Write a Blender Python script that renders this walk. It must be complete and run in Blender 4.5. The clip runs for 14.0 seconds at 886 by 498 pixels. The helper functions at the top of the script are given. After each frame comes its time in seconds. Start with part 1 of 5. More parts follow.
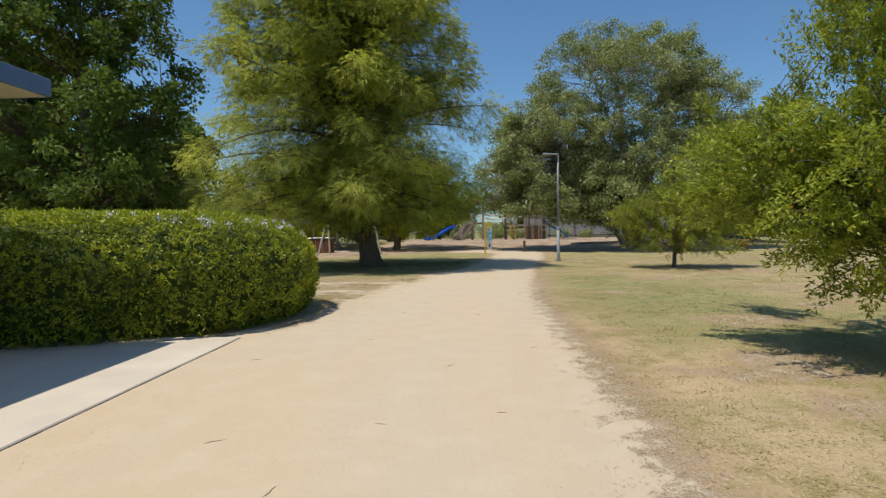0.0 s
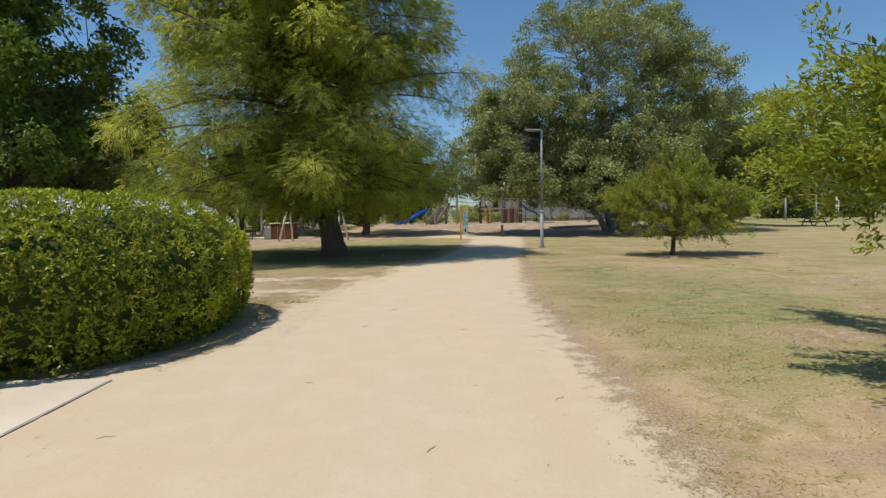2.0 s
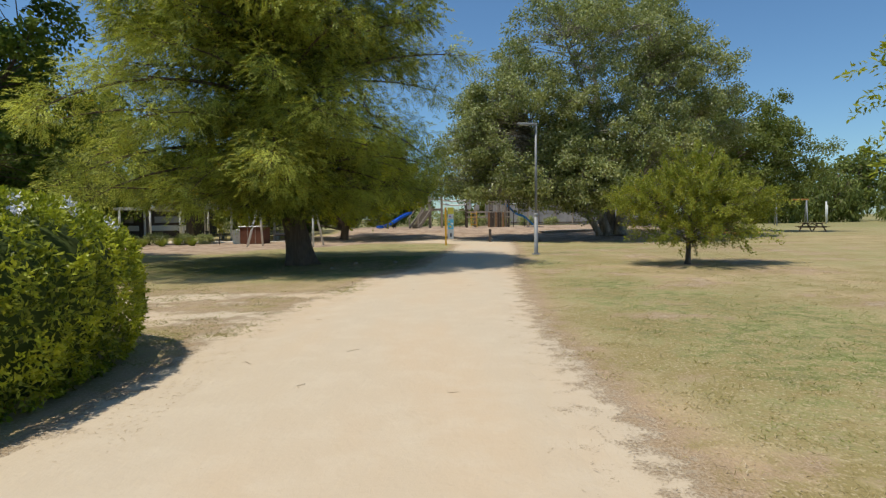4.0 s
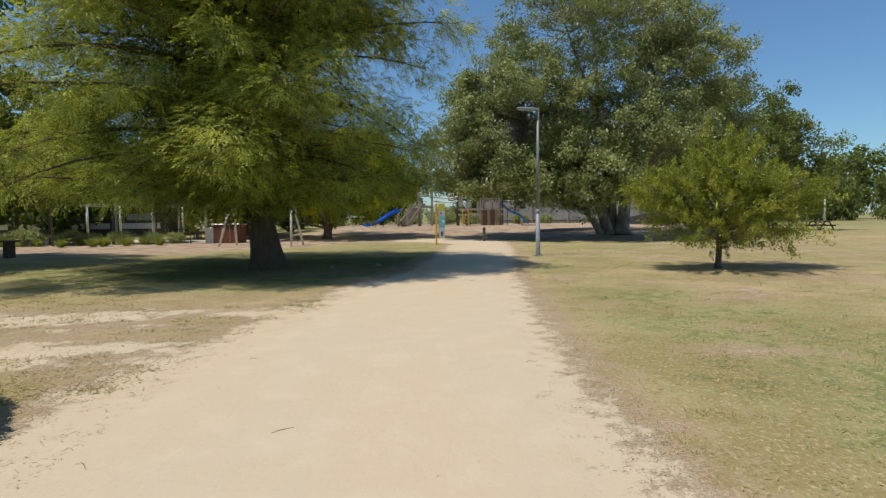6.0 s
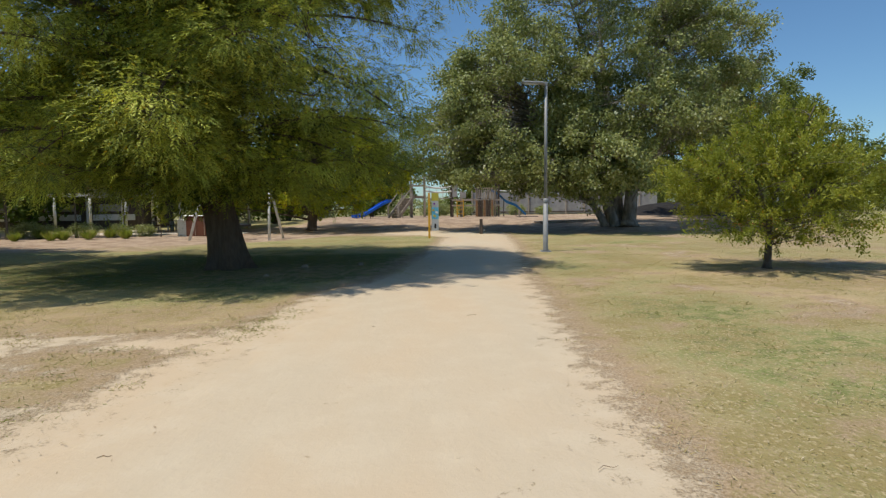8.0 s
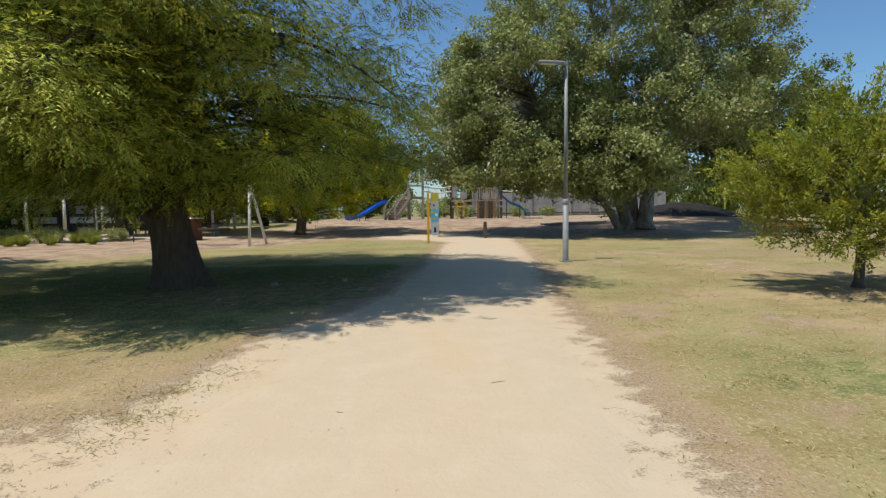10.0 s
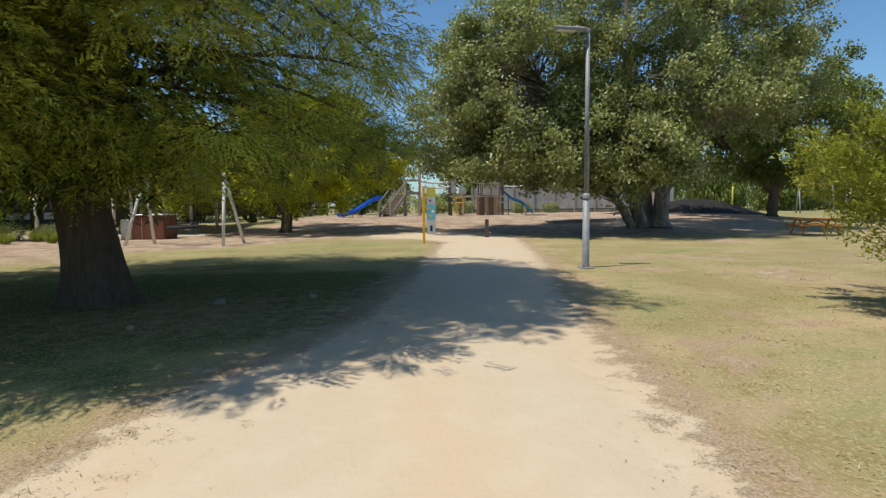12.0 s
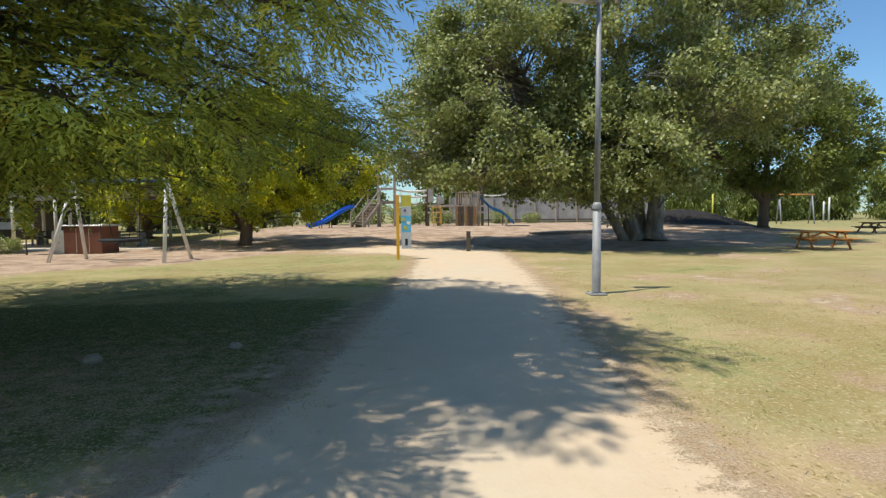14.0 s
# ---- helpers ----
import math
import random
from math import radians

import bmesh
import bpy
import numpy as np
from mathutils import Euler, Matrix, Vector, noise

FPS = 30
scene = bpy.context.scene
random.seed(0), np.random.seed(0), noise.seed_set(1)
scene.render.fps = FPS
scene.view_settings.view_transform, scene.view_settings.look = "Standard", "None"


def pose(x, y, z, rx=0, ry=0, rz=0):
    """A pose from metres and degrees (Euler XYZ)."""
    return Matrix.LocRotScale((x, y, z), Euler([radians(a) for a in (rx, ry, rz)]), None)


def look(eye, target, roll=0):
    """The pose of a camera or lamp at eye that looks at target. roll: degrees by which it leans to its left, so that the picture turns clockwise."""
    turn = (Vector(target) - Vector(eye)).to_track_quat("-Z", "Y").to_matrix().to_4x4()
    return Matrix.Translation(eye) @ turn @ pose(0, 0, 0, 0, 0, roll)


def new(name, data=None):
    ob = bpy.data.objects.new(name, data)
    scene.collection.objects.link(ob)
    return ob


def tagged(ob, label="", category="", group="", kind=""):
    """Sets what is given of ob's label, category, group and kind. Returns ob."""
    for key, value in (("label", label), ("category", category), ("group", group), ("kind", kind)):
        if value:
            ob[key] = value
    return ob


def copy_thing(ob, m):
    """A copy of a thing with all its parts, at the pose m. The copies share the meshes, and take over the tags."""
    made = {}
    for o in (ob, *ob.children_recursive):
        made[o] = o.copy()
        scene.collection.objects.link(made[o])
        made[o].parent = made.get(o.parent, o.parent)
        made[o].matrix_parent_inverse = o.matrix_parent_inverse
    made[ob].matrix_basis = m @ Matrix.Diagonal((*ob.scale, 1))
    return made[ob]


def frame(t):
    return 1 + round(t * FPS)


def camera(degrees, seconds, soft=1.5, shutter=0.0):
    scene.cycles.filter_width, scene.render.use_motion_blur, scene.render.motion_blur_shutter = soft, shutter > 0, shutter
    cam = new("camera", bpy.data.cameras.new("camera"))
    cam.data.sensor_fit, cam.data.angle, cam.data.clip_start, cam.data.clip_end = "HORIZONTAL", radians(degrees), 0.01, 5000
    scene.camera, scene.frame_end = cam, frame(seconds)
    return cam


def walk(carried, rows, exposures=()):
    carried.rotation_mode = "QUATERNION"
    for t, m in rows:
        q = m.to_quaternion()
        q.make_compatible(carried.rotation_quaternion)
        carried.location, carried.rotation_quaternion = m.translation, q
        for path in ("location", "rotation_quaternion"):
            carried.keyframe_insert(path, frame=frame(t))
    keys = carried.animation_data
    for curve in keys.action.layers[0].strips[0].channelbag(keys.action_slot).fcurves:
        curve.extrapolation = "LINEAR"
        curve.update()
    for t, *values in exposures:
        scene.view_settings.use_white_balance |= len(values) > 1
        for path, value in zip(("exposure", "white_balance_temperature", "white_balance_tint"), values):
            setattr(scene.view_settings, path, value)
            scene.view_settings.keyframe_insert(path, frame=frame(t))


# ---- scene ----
cam = camera(76.4, 14.0, soft=1.3)
# seconds, eye, a point 2 m ahead, roll
PATH = [
    (0.0, (0.02, 0.084, 1.572), (-0.068, 2.081, 1.51), -0.7),
    (0.5, (-0.014, 0.768, 1.566), (-0.069, 2.766, 1.487), -0.9),
    (1.0, (-0.047, 1.437, 1.571), (-0.062, 3.434, 1.469), -0.9),
    (1.5, (-0.083, 2.108, 1.586), (-0.093, 4.104, 1.471), -0.85),
    (2.0, (-0.119, 2.836, 1.61), (-0.109, 4.832, 1.488), -0.9),
    (2.5, (-0.122, 3.532, 1.619), (-0.109, 5.529, 1.502), -0.95),
    (3.0, (-0.092, 4.225, 1.615), (-0.062, 6.222, 1.505), -0.9),
    (5.5, (0.019, 7.66, 1.515), (0.113, 9.655, 1.406), -0.55),
    (6.0, (0.056, 8.314, 1.519), (0.155, 10.309, 1.403), -0.6),
    (6.5, (0.094, 9.004, 1.513), (0.197, 10.997, 1.39), -0.6),
    (7.0, (0.108, 9.685, 1.499), (0.22, 11.677, 1.367), -0.65),
    (7.5, (0.126, 10.341, 1.487), (0.237, 12.333, 1.344), -0.6),
    (8.0, (0.138, 11.0, 1.484), (0.263, 12.991, 1.337), -0.6),
    (10.5, (0.249, 14.478, 1.539), (0.38, 16.468, 1.397), -0.7),
    (11.0, (0.287, 15.115, 1.535), (0.408, 17.106, 1.401), -0.6),
    (11.5, (0.341, 15.765, 1.532), (0.471, 17.756, 1.387), -0.6),
    (12.0, (0.439, 16.39, 1.522), (0.575, 18.379, 1.364), -0.55),
    (12.5, (0.508, 17.043, 1.542), (0.669, 19.03, 1.379), -0.4),
    (13.0, (0.535, 17.7, 1.559), (0.708, 19.687, 1.407), -0.35),
    (13.5, (0.567, 18.38, 1.56), (0.762, 20.365, 1.417), -0.35),
    (14.0, (0.61, 19.029, 1.553), (0.83, 21.013, 1.428), -0.4),
]
EXPOSURE = -0.3
walk(cam, [(t, look(eye, ahead, roll)) for t, eye, ahead, roll in PATH], [(t, EXPOSURE + up) for t, up in ((0.0, 0.0), (8.0, -0.03), (10.5, 0.08), (12.5, 0.18), (14.0, 0.38))])

# ---- daylight ----
SUN = Vector((-2.0, -0.9, 5.65)).normalized()
world = bpy.data.worlds.new("sky")
scene.world = world
world.use_nodes = True
sky = world.node_tree.nodes.new("ShaderNodeTexSky")
sky.sky_type, sky.sun_disc = "NISHITA", False
sky.sun_elevation, sky.sun_rotation = math.asin(SUN.z), math.atan2(SUN.x, SUN.y)
sky.air_density, sky.dust_density, sky.ozone_density = 1.0, 0.45, 1.6
backdrop_node = world.node_tree.nodes["Background"]
backdrop_node.inputs["Strength"].default_value = 0.122
tinge = world.node_tree.nodes.new("ShaderNodeMix")
tinge.data_type, tinge.blend_type = "RGBA", "MULTIPLY"
tinge.inputs[0].default_value, tinge.inputs[7].default_value = 1.0, (0.74, 1.01, 1.18, 1.0)
world.node_tree.links.new(sky.outputs["Color"], tinge.inputs[6])
world.node_tree.links.new(tinge.outputs[2], backdrop_node.inputs["Color"])
sun_data = bpy.data.lights.new("sun", "SUN")
sun_data.energy, sun_data.angle, sun_data.color = 4.75, radians(0.53), (1.0, 0.93, 0.80)
new("sun", sun_data).matrix_world = look(SUN * 60, (0, 0, 0))


# ---- materials ----
class Mat:
    """A node material with short names for the nodes in use."""

    def __init__(self, name, rough=0.8, metal=0.0, spec=0.3):
        self.m = bpy.data.materials.new(name)
        self.m.use_nodes = True
        self.t = self.m.node_tree
        self.b = self.t.nodes["Principled BSDF"]
        self.set(self.b, "Roughness", rough)
        self.set(self.b, "Metallic", metal)
        self.set(self.b, "Specular IOR Level", spec)

    def set(self, node, key, value):
        if hasattr(value, "is_output"):
            self.t.links.new(value, node.inputs[key])
        else:
            if isinstance(value, tuple) and len(value) == 3 and len(node.inputs[key].default_value) == 4:
                value = (*value, 1.0)
            node.inputs[key].default_value = value

    def coords(self, kind="Object"):
        n = self.t.nodes.new("ShaderNodeTexCoord")
        return n.outputs[kind]

    def noise(self, scale, detail=3.0, rough=0.55, at=None, stretch=None, out="Fac"):
        n = self.t.nodes.new("ShaderNodeTexNoise")
        v = at or self.coords()
        if stretch:
            mp = self.t.nodes.new("ShaderNodeMapping")
            mp.inputs["Scale"].default_value = stretch
            self.t.links.new(v, mp.inputs["Vector"])
            v = mp.outputs["Vector"]
        self.t.links.new(v, n.inputs["Vector"])
        self.set(n, "Scale", scale)
        self.set(n, "Detail", detail)
        self.set(n, "Roughness", rough)
        return n.outputs[out]

    def ramp(self, fac, low, high, a=0.0, b=1.0):
        n = self.t.nodes.new("ShaderNodeMapRange")
        n.interpolation_type = "SMOOTHSTEP"
        for k, v in (("Value", fac), ("From Min", low), ("From Max", high), ("To Min", a), ("To Max", b)):
            self.set(n, k, v)
        return n.outputs["Result"]

    def math(self, op, a, b=0.0):
        n = self.t.nodes.new("ShaderNodeMath")
        n.operation = op
        self.set(n, 0, a)
        self.set(n, 1, b)
        return n.outputs[0]

    def mix(self, fac, a, b, kind="MIX"):
        n = self.t.nodes.new("ShaderNodeMix")
        n.data_type, n.blend_type = "RGBA", kind
        self.set(n, 0, fac)
        self.set(n, 6, a)
        self.set(n, 7, b)
        return n.outputs[2]

    def attr(self, name, out="Fac"):
        n = self.t.nodes.new("ShaderNodeAttribute")
        n.attribute_name = name
        return n.outputs[out]

    def island(self):
        return self.t.nodes.new("ShaderNodeNewGeometry").outputs["Random Per Island"]

    def each(self):
        return self.t.nodes.new("ShaderNodeObjectInfo").outputs["Random"]

    def bump(self, height, strength=0.4, distance=0.02):
        n = self.t.nodes.new("ShaderNodeBump")
        self.set(n, "Height", height)
        self.set(n, "Strength", strength)
        self.set(n, "Distance", distance)
        self.set(self.b, "Normal", n.outputs["Normal"])

    def color(self, c):
        self.set(self.b, "Base Color", c)
        return self


def worn(name, a, b, scale=6.0, fine=60.0, rough=0.7, metal=0.0, bump=0.25, stretch=None, spec=0.3, dist=0.006):
    """Paint, timber, steel or stone: two tones in stains and fine grain, with light relief."""
    w = Mat(name, rough, metal, spec)
    big = w.ramp(w.noise(scale, 4.0, 0.6, stretch=stretch), 0.3, 0.7)
    small = w.noise(fine, 3.0, 0.6, stretch=stretch)
    c = w.mix(big, a, b)
    dark = tuple(x * 0.72 for x in a)
    c = w.mix(w.ramp(small, 0.55, 0.75, 0.0, 0.6), c, dark)
    w.color(c)
    w.set(w.b, "Roughness", w.ramp(big, 0.0, 1.0, max(rough - 0.08, 0.05), min(rough + 0.1, 1.0)))
    w.bump(small, bump, dist)
    return w.m


def leaf_mat(name, dark, light, odd, odd_share=0.04, through_share=0.35, gloss=0.45, spec=0.35):
    """Leaves: tint runs clump by clump, a random step leaf by leaf, and light comes through the blade."""
    w = Mat(name, gloss, 0.0, spec)
    r = w.island()
    f = w.math("ADD", w.math("MULTIPLY", w.attr("tint"), 0.75), w.math("MULTIPLY", r, 0.3))
    c = w.mix(f, dark, light)
    pick = w.math("GREATER_THAN", w.math("FRACT", w.math("MULTIPLY", r, 37.0)), 1.0 - odd_share)
    c = w.mix(pick, c, odd)
    w.color(c)
    tr = w.t.nodes.new("ShaderNodeBsdfTranslucent")
    w.set(tr, "Color", w.mix(0.35, c, (0.30, 0.36, 0.03)))
    mx = w.t.nodes.new("ShaderNodeMixShader")
    w.set(mx, 0, through_share)
    w.t.links.new(w.b.outputs[0], mx.inputs[1])
    w.t.links.new(tr.outputs[0], mx.inputs[2])
    w.t.links.new(mx.outputs[0], w.t.nodes["Material Output"].inputs["Surface"])
    return w.m


def sand_tone(w, at):
    """The colour and relief of packed sand, shared by the path and the bare ground."""
    n1 = w.noise(0.32, 3.0, 0.55, at, (1.6, 0.45, 1.0))
    n2, n3, n4 = w.noise(2.2, 5.0, 0.6, at), w.noise(16.0, 4.0, 0.65, at), w.noise(120.0, 2.0, 0.6, at)
    c = w.mix(w.ramp(n1, 0.38, 0.62), (0.56, 0.465, 0.34), (0.58, 0.455, 0.315))
    c = w.mix(w.ramp(n2, 0.42, 0.7, 0.0, 0.4), c, (0.62, 0.53, 0.40))
    c = w.mix(w.ramp(n3, 0.55, 0.75, 0.0, 0.25), c, (0.48, 0.375, 0.265))
    c = w.mix(w.ramp(n4, 0.62, 0.72, 0.0, 0.35), c, (0.38, 0.305, 0.23))
    scuff = w.noise(5.0, 4.0, 0.6, at, (1.0, 0.6, 1.0))
    return c, w.math("ADD", w.math("MULTIPLY", scuff, 1.6), w.math("ADD", w.math("MULTIPLY", n3, 0.8), w.math("MULTIPLY", n4, 0.3)))


def ground_mat():
    """Dry lawn with green patches, bare sand and woodchip, from the zone attribute (sand, chip, green)."""
    w = Mat("ground", 0.95, 0.0, 0.1)
    sep = w.t.nodes.new("ShaderNodeSeparateColor")
    w.t.links.new(w.attr("zone", "Color"), sep.inputs[0])
    sand, chip, green = sep.outputs
    at = w.coords()
    n1, n2, n3 = w.noise(0.55, 4.0, 0.6, at), w.noise(4.0, 4.0, 0.65, at), w.noise(45.0, 3.0, 0.7, at)
    fib = w.noise(30.0, 3.0, 0.7, at, (1.0, 0.7, 1.0))
    lawn = w.mix(w.ramp(w.math("ADD", w.math("MULTIPLY", n1, 0.6), w.math("MULTIPLY", n2, 0.4)), 0.42, 0.58), (0.31, 0.25, 0.11), (0.53, 0.39, 0.235))
    g = w.math("MULTIPLY", w.ramp(w.math("ADD", w.math("MULTIPLY", n2, 0.6), w.math("MULTIPLY", n1, 0.5)), 0.44, 0.66), green)
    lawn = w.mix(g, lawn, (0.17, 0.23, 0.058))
    # green grass under the cypress, darkened further to deepen the tree's shade
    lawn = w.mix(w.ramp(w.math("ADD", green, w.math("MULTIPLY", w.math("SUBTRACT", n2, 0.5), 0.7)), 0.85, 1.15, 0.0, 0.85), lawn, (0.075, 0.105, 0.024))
    lawn = w.mix(w.ramp(fib, 0.50, 0.70, 0.0, 0.6), lawn, (0.64, 0.52, 0.34))
    lawn = w.mix(w.ramp(n3, 0.52, 0.72, 0.0, 0.5), lawn, (0.17, 0.13, 0.06))
    soil, grit = sand_tone(w, at)
    chips = w.mix(w.noise(28.0, 3.0, 0.7, at, out="Fac"), (0.32, 0.23, 0.16), (0.62, 0.475, 0.35))
    chips = w.mix(w.ramp(n3, 0.5, 0.7, 0.0, 0.6), chips, (0.22, 0.145, 0.095))
    chips = w.mix(w.ramp(w.noise(1.1, 5.0, 0.7, at), 0.42, 0.62, 0.0, 0.65), chips, (0.22, 0.145, 0.095))
    chips = w.mix(w.ramp(w.noise(2.3, 5.0, 0.7, at), 0.55, 0.7, 0.0, 0.6), chips, (0.66, 0.54, 0.40))
    wob = w.math("ADD", w.math("MULTIPLY", w.math("SUBTRACT", n2, 0.5), 1.4), w.math("MULTIPLY", w.math("SUBTRACT", n3, 0.5), 0.9))
    bare = w.math("ADD", sand, wob)
    worn_edge = w.mix(w.ramp(n3, 0.3, 0.7), (0.24, 0.16, 0.10), (0.50, 0.365, 0.245))
    c = w.mix(w.ramp(bare, 0.0, 0.5, 0.0, 0.8), lawn, worn_edge)
    dusty = w.ramp(bare, 0.38, 0.95)
    c = w.mix(dusty, c, soil)
    c = w.mix(w.ramp(w.math("ADD", chip, w.math("MULTIPLY", wob, 0.5)), 0.4, 0.6), c, chips)
    w.color(c)
    rough_part = w.math("MULTIPLY", w.math("ADD", w.math("MULTIPLY", n3, 0.5), fib), w.ramp(dusty, 0.0, 1.0, 1.0, 0.15))
    w.bump(rough_part, 0.8, 0.025)
    return w.m


def sand_mat():
    """Packed granitic sand: pale, orange where feet wear it, with grit."""
    w = Mat("packed_sand", 0.95, 0.0, 0.1)
    c, h = sand_tone(w, w.coords())
    w.color(c)
    w.bump(h, 0.4, 0.016)
    return w.m


M_GROUND, M_SAND = ground_mat(), sand_mat()
M_CONC = worn("concrete", (0.58, 0.505, 0.41), (0.66, 0.575, 0.47), 1.2, 70.0, 0.85, bump=0.2)
M_CYPRESS = leaf_mat("cypress_leaf", (0.038, 0.072, 0.018), (0.72, 0.75, 0.13), (0.66, 0.44, 0.03), 0.015, 0.32, 0.6)
M_POPLAR = leaf_mat("poplar_leaf", (0.11, 0.15, 0.048), (0.47, 0.50, 0.20), (0.58, 0.60, 0.40), 0.07, 0.30, 0.6, 0.25)
M_ELM = leaf_mat("elm_leaf", (0.12, 0.165, 0.02), (0.46, 0.47, 0.065), (0.46, 0.26, 0.03), 0.012, 0.4)
M_ELMDARK = leaf_mat("drooping_elm_leaf", (0.085, 0.145, 0.02), (0.47, 0.51, 0.055), (0.5, 0.34, 0.03), 0.012, 0.4, 0.5)
M_YELLOW = leaf_mat("golden_leaf", (0.17, 0.27, 0.016), (0.86, 0.82, 0.045), (0.88, 0.70, 0.03), 0.08, 0.46)
M_DARKLEAF = leaf_mat("dark_leaf", (0.055, 0.105, 0.02), (0.18, 0.25, 0.05), (0.12, 0.12, 0.03), 0.03, 0.25, 0.65, 0.2)
M_FARLEAF = leaf_mat("far_leaf", (0.075, 0.11, 0.024), (0.24, 0.28, 0.065), (0.2, 0.2, 0.08), 0.05, 0.3, 0.6)
M_HEDGE = leaf_mat("hedge_leaf", (0.05, 0.09, 0.01), (0.56, 0.59, 0.035), (0.46, 0.5, 0.07), 0.05, 0.3)
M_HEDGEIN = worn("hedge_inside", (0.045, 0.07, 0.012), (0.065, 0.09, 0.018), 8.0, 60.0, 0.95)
M_FLOWER = worn("pale_blue_petal", (0.80, 0.81, 0.88), (0.85, 0.86, 0.90), 20.0, 90.0, 0.6)
M_TUFT = leaf_mat("tuft_blade", (0.12, 0.18, 0.02), (0.40, 0.46, 0.07), (0.4, 0.36, 0.12), 0.08, 0.3)
M_LAWN = leaf_mat("lawn_blade", (0.21, 0.27, 0.07), (0.54, 0.42, 0.22), (0.58, 0.48, 0.29), 0.15, 0.25, 0.7, 0.1)
M_LITTER = leaf_mat("litter", (0.36, 0.26, 0.17), (0.58, 0.46, 0.31), (0.6, 0.5, 0.36), 0.15, 0.05, 0.8, 0.1)
M_BARK = worn("cypress_bark", (0.135, 0.098, 0.072), (0.20, 0.148, 0.108), 3.0, 22.0, 0.95, bump=0.9, stretch=(6.0, 6.0, 0.7), dist=0.04)
M_BARKGREY = worn("grey_bark", (0.10, 0.085, 0.068), (0.21, 0.185, 0.155), 2.5, 18.0, 0.92, bump=0.8, stretch=(3.0, 3.0, 1.0), dist=0.03)
M_BARKMID = worn("pale_grey_bark", (0.17, 0.145, 0.115), (0.40, 0.36, 0.30), 1.6, 18.0, 0.92, bump=0.8, stretch=(3.0, 3.0, 1.0), dist=0.03)
M_GALV = worn("galvanised_steel", (0.27, 0.28, 0.29), (0.36, 0.37, 0.38), 5.0, 40.0, 0.6, 0.25, 0.08)
M_STEELPAINT = worn("grey_white_paint", (0.62, 0.62, 0.60), (0.72, 0.72, 0.70), 3.0, 50.0, 0.5, bump=0.08)
M_TIMBER = worn("weathered_timber", (0.29, 0.25, 0.205), (0.45, 0.40, 0.34), 2.0, 30.0, 0.9, bump=0.5, stretch=(4.0, 4.0, 0.6))
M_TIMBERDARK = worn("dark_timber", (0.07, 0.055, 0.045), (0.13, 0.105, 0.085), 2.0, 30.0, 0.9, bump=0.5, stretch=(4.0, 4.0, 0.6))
M_ORANGE = worn("oiled_orange_timber", (0.52, 0.21, 0.05), (0.66, 0.31, 0.09), 3.0, 24.0, 0.55, bump=0.3, stretch=(0.6, 5.0, 5.0))
M_BROWNWOOD = worn("brown_timber", (0.22, 0.12, 0.06), (0.33, 0.20, 0.11), 3.0, 24.0, 0.7, bump=0.3, stretch=(0.6, 5.0, 5.0))
M_RUST = worn("rust_brown_panel", (0.115, 0.045, 0.028), (0.18, 0.075, 0.045), 2.0, 30.0, 0.75, bump=0.25)
M_STAINLESS = worn("stainless_steel", (0.55, 0.55, 0.54), (0.66, 0.66, 0.65), 4.0, 40.0, 0.35, 0.85, 0.05)
M_BLUE = worn("blue_plastic", (0.012, 0.12, 0.62), (0.02, 0.17, 0.72), 1.5, 30.0, 0.35, bump=0.03, spec=0.5)
M_TEAL = worn("teal_plastic", (0.012, 0.10, 0.26), (0.03, 0.16, 0.34), 1.5, 30.0, 0.4, bump=0.03, spec=0.5)
M_YELLOWPAINT = worn("yellow_paint", (0.66, 0.36, 0.03), (0.74, 0.43, 0.05), 3.0, 40.0, 0.5, bump=0.06)
M_OLIVE = worn("olive_yellow_print", (0.50, 0.47, 0.07), (0.56, 0.52, 0.10), 3.0, 60.0, 0.5, bump=0.02)
M_SKYPRINT = worn("sky_blue_print", (0.10, 0.42, 0.68), (0.16, 0.50, 0.74), 6.0, 60.0, 0.5, bump=0.02)
M_GREYPRINT = worn("pale_grey_print", (0.42, 0.46, 0.50), (0.52, 0.56, 0.60), 3.0, 60.0, 0.5, bump=0.02)
M_PURPLE = worn("purple_print", (0.20, 0.06, 0.30), (0.26, 0.09, 0.36), 9.0, 60.0, 0.5, bump=0.02)
M_WHITE = worn("white_paint", (0.72, 0.72, 0.69), (0.80, 0.80, 0.77), 3.0, 50.0, 0.5, bump=0.06)
M_DARK = worn("dark_rubber", (0.02, 0.02, 0.022), (0.035, 0.035, 0.038), 6.0, 60.0, 0.7, bump=0.1)
M_ROOF = worn("cream_sheet_roof", (0.50, 0.46, 0.38), (0.60, 0.56, 0.47), 1.5, 20.0, 0.6, bump=0.1)
M_FASCIA = worn("blue_grey_fascia", (0.07, 0.13, 0.25), (0.10, 0.17, 0.30), 2.0, 40.0, 0.5, bump=0.05)
M_SOFFIT = worn("cream_soffit", (0.55, 0.46, 0.33), (0.62, 0.53, 0.39), 2.0, 30.0, 0.7, bump=0.1)
M_FENCE = worn("grey_sheet", (0.30, 0.30, 0.30), (0.42, 0.42, 0.41), 1.2, 26.0, 0.75, bump=0.2)
M_BLACKMULCH = worn("black_mulch", (0.016, 0.015, 0.015), (0.04, 0.036, 0.034), 3.0, 22.0, 0.95, bump=0.9, dist=0.05)
M_ROCK = worn("pale_rock", (0.24, 0.19, 0.14), (0.36, 0.30, 0.23), 4.0, 30.0, 0.9, bump=0.6, dist=0.02)
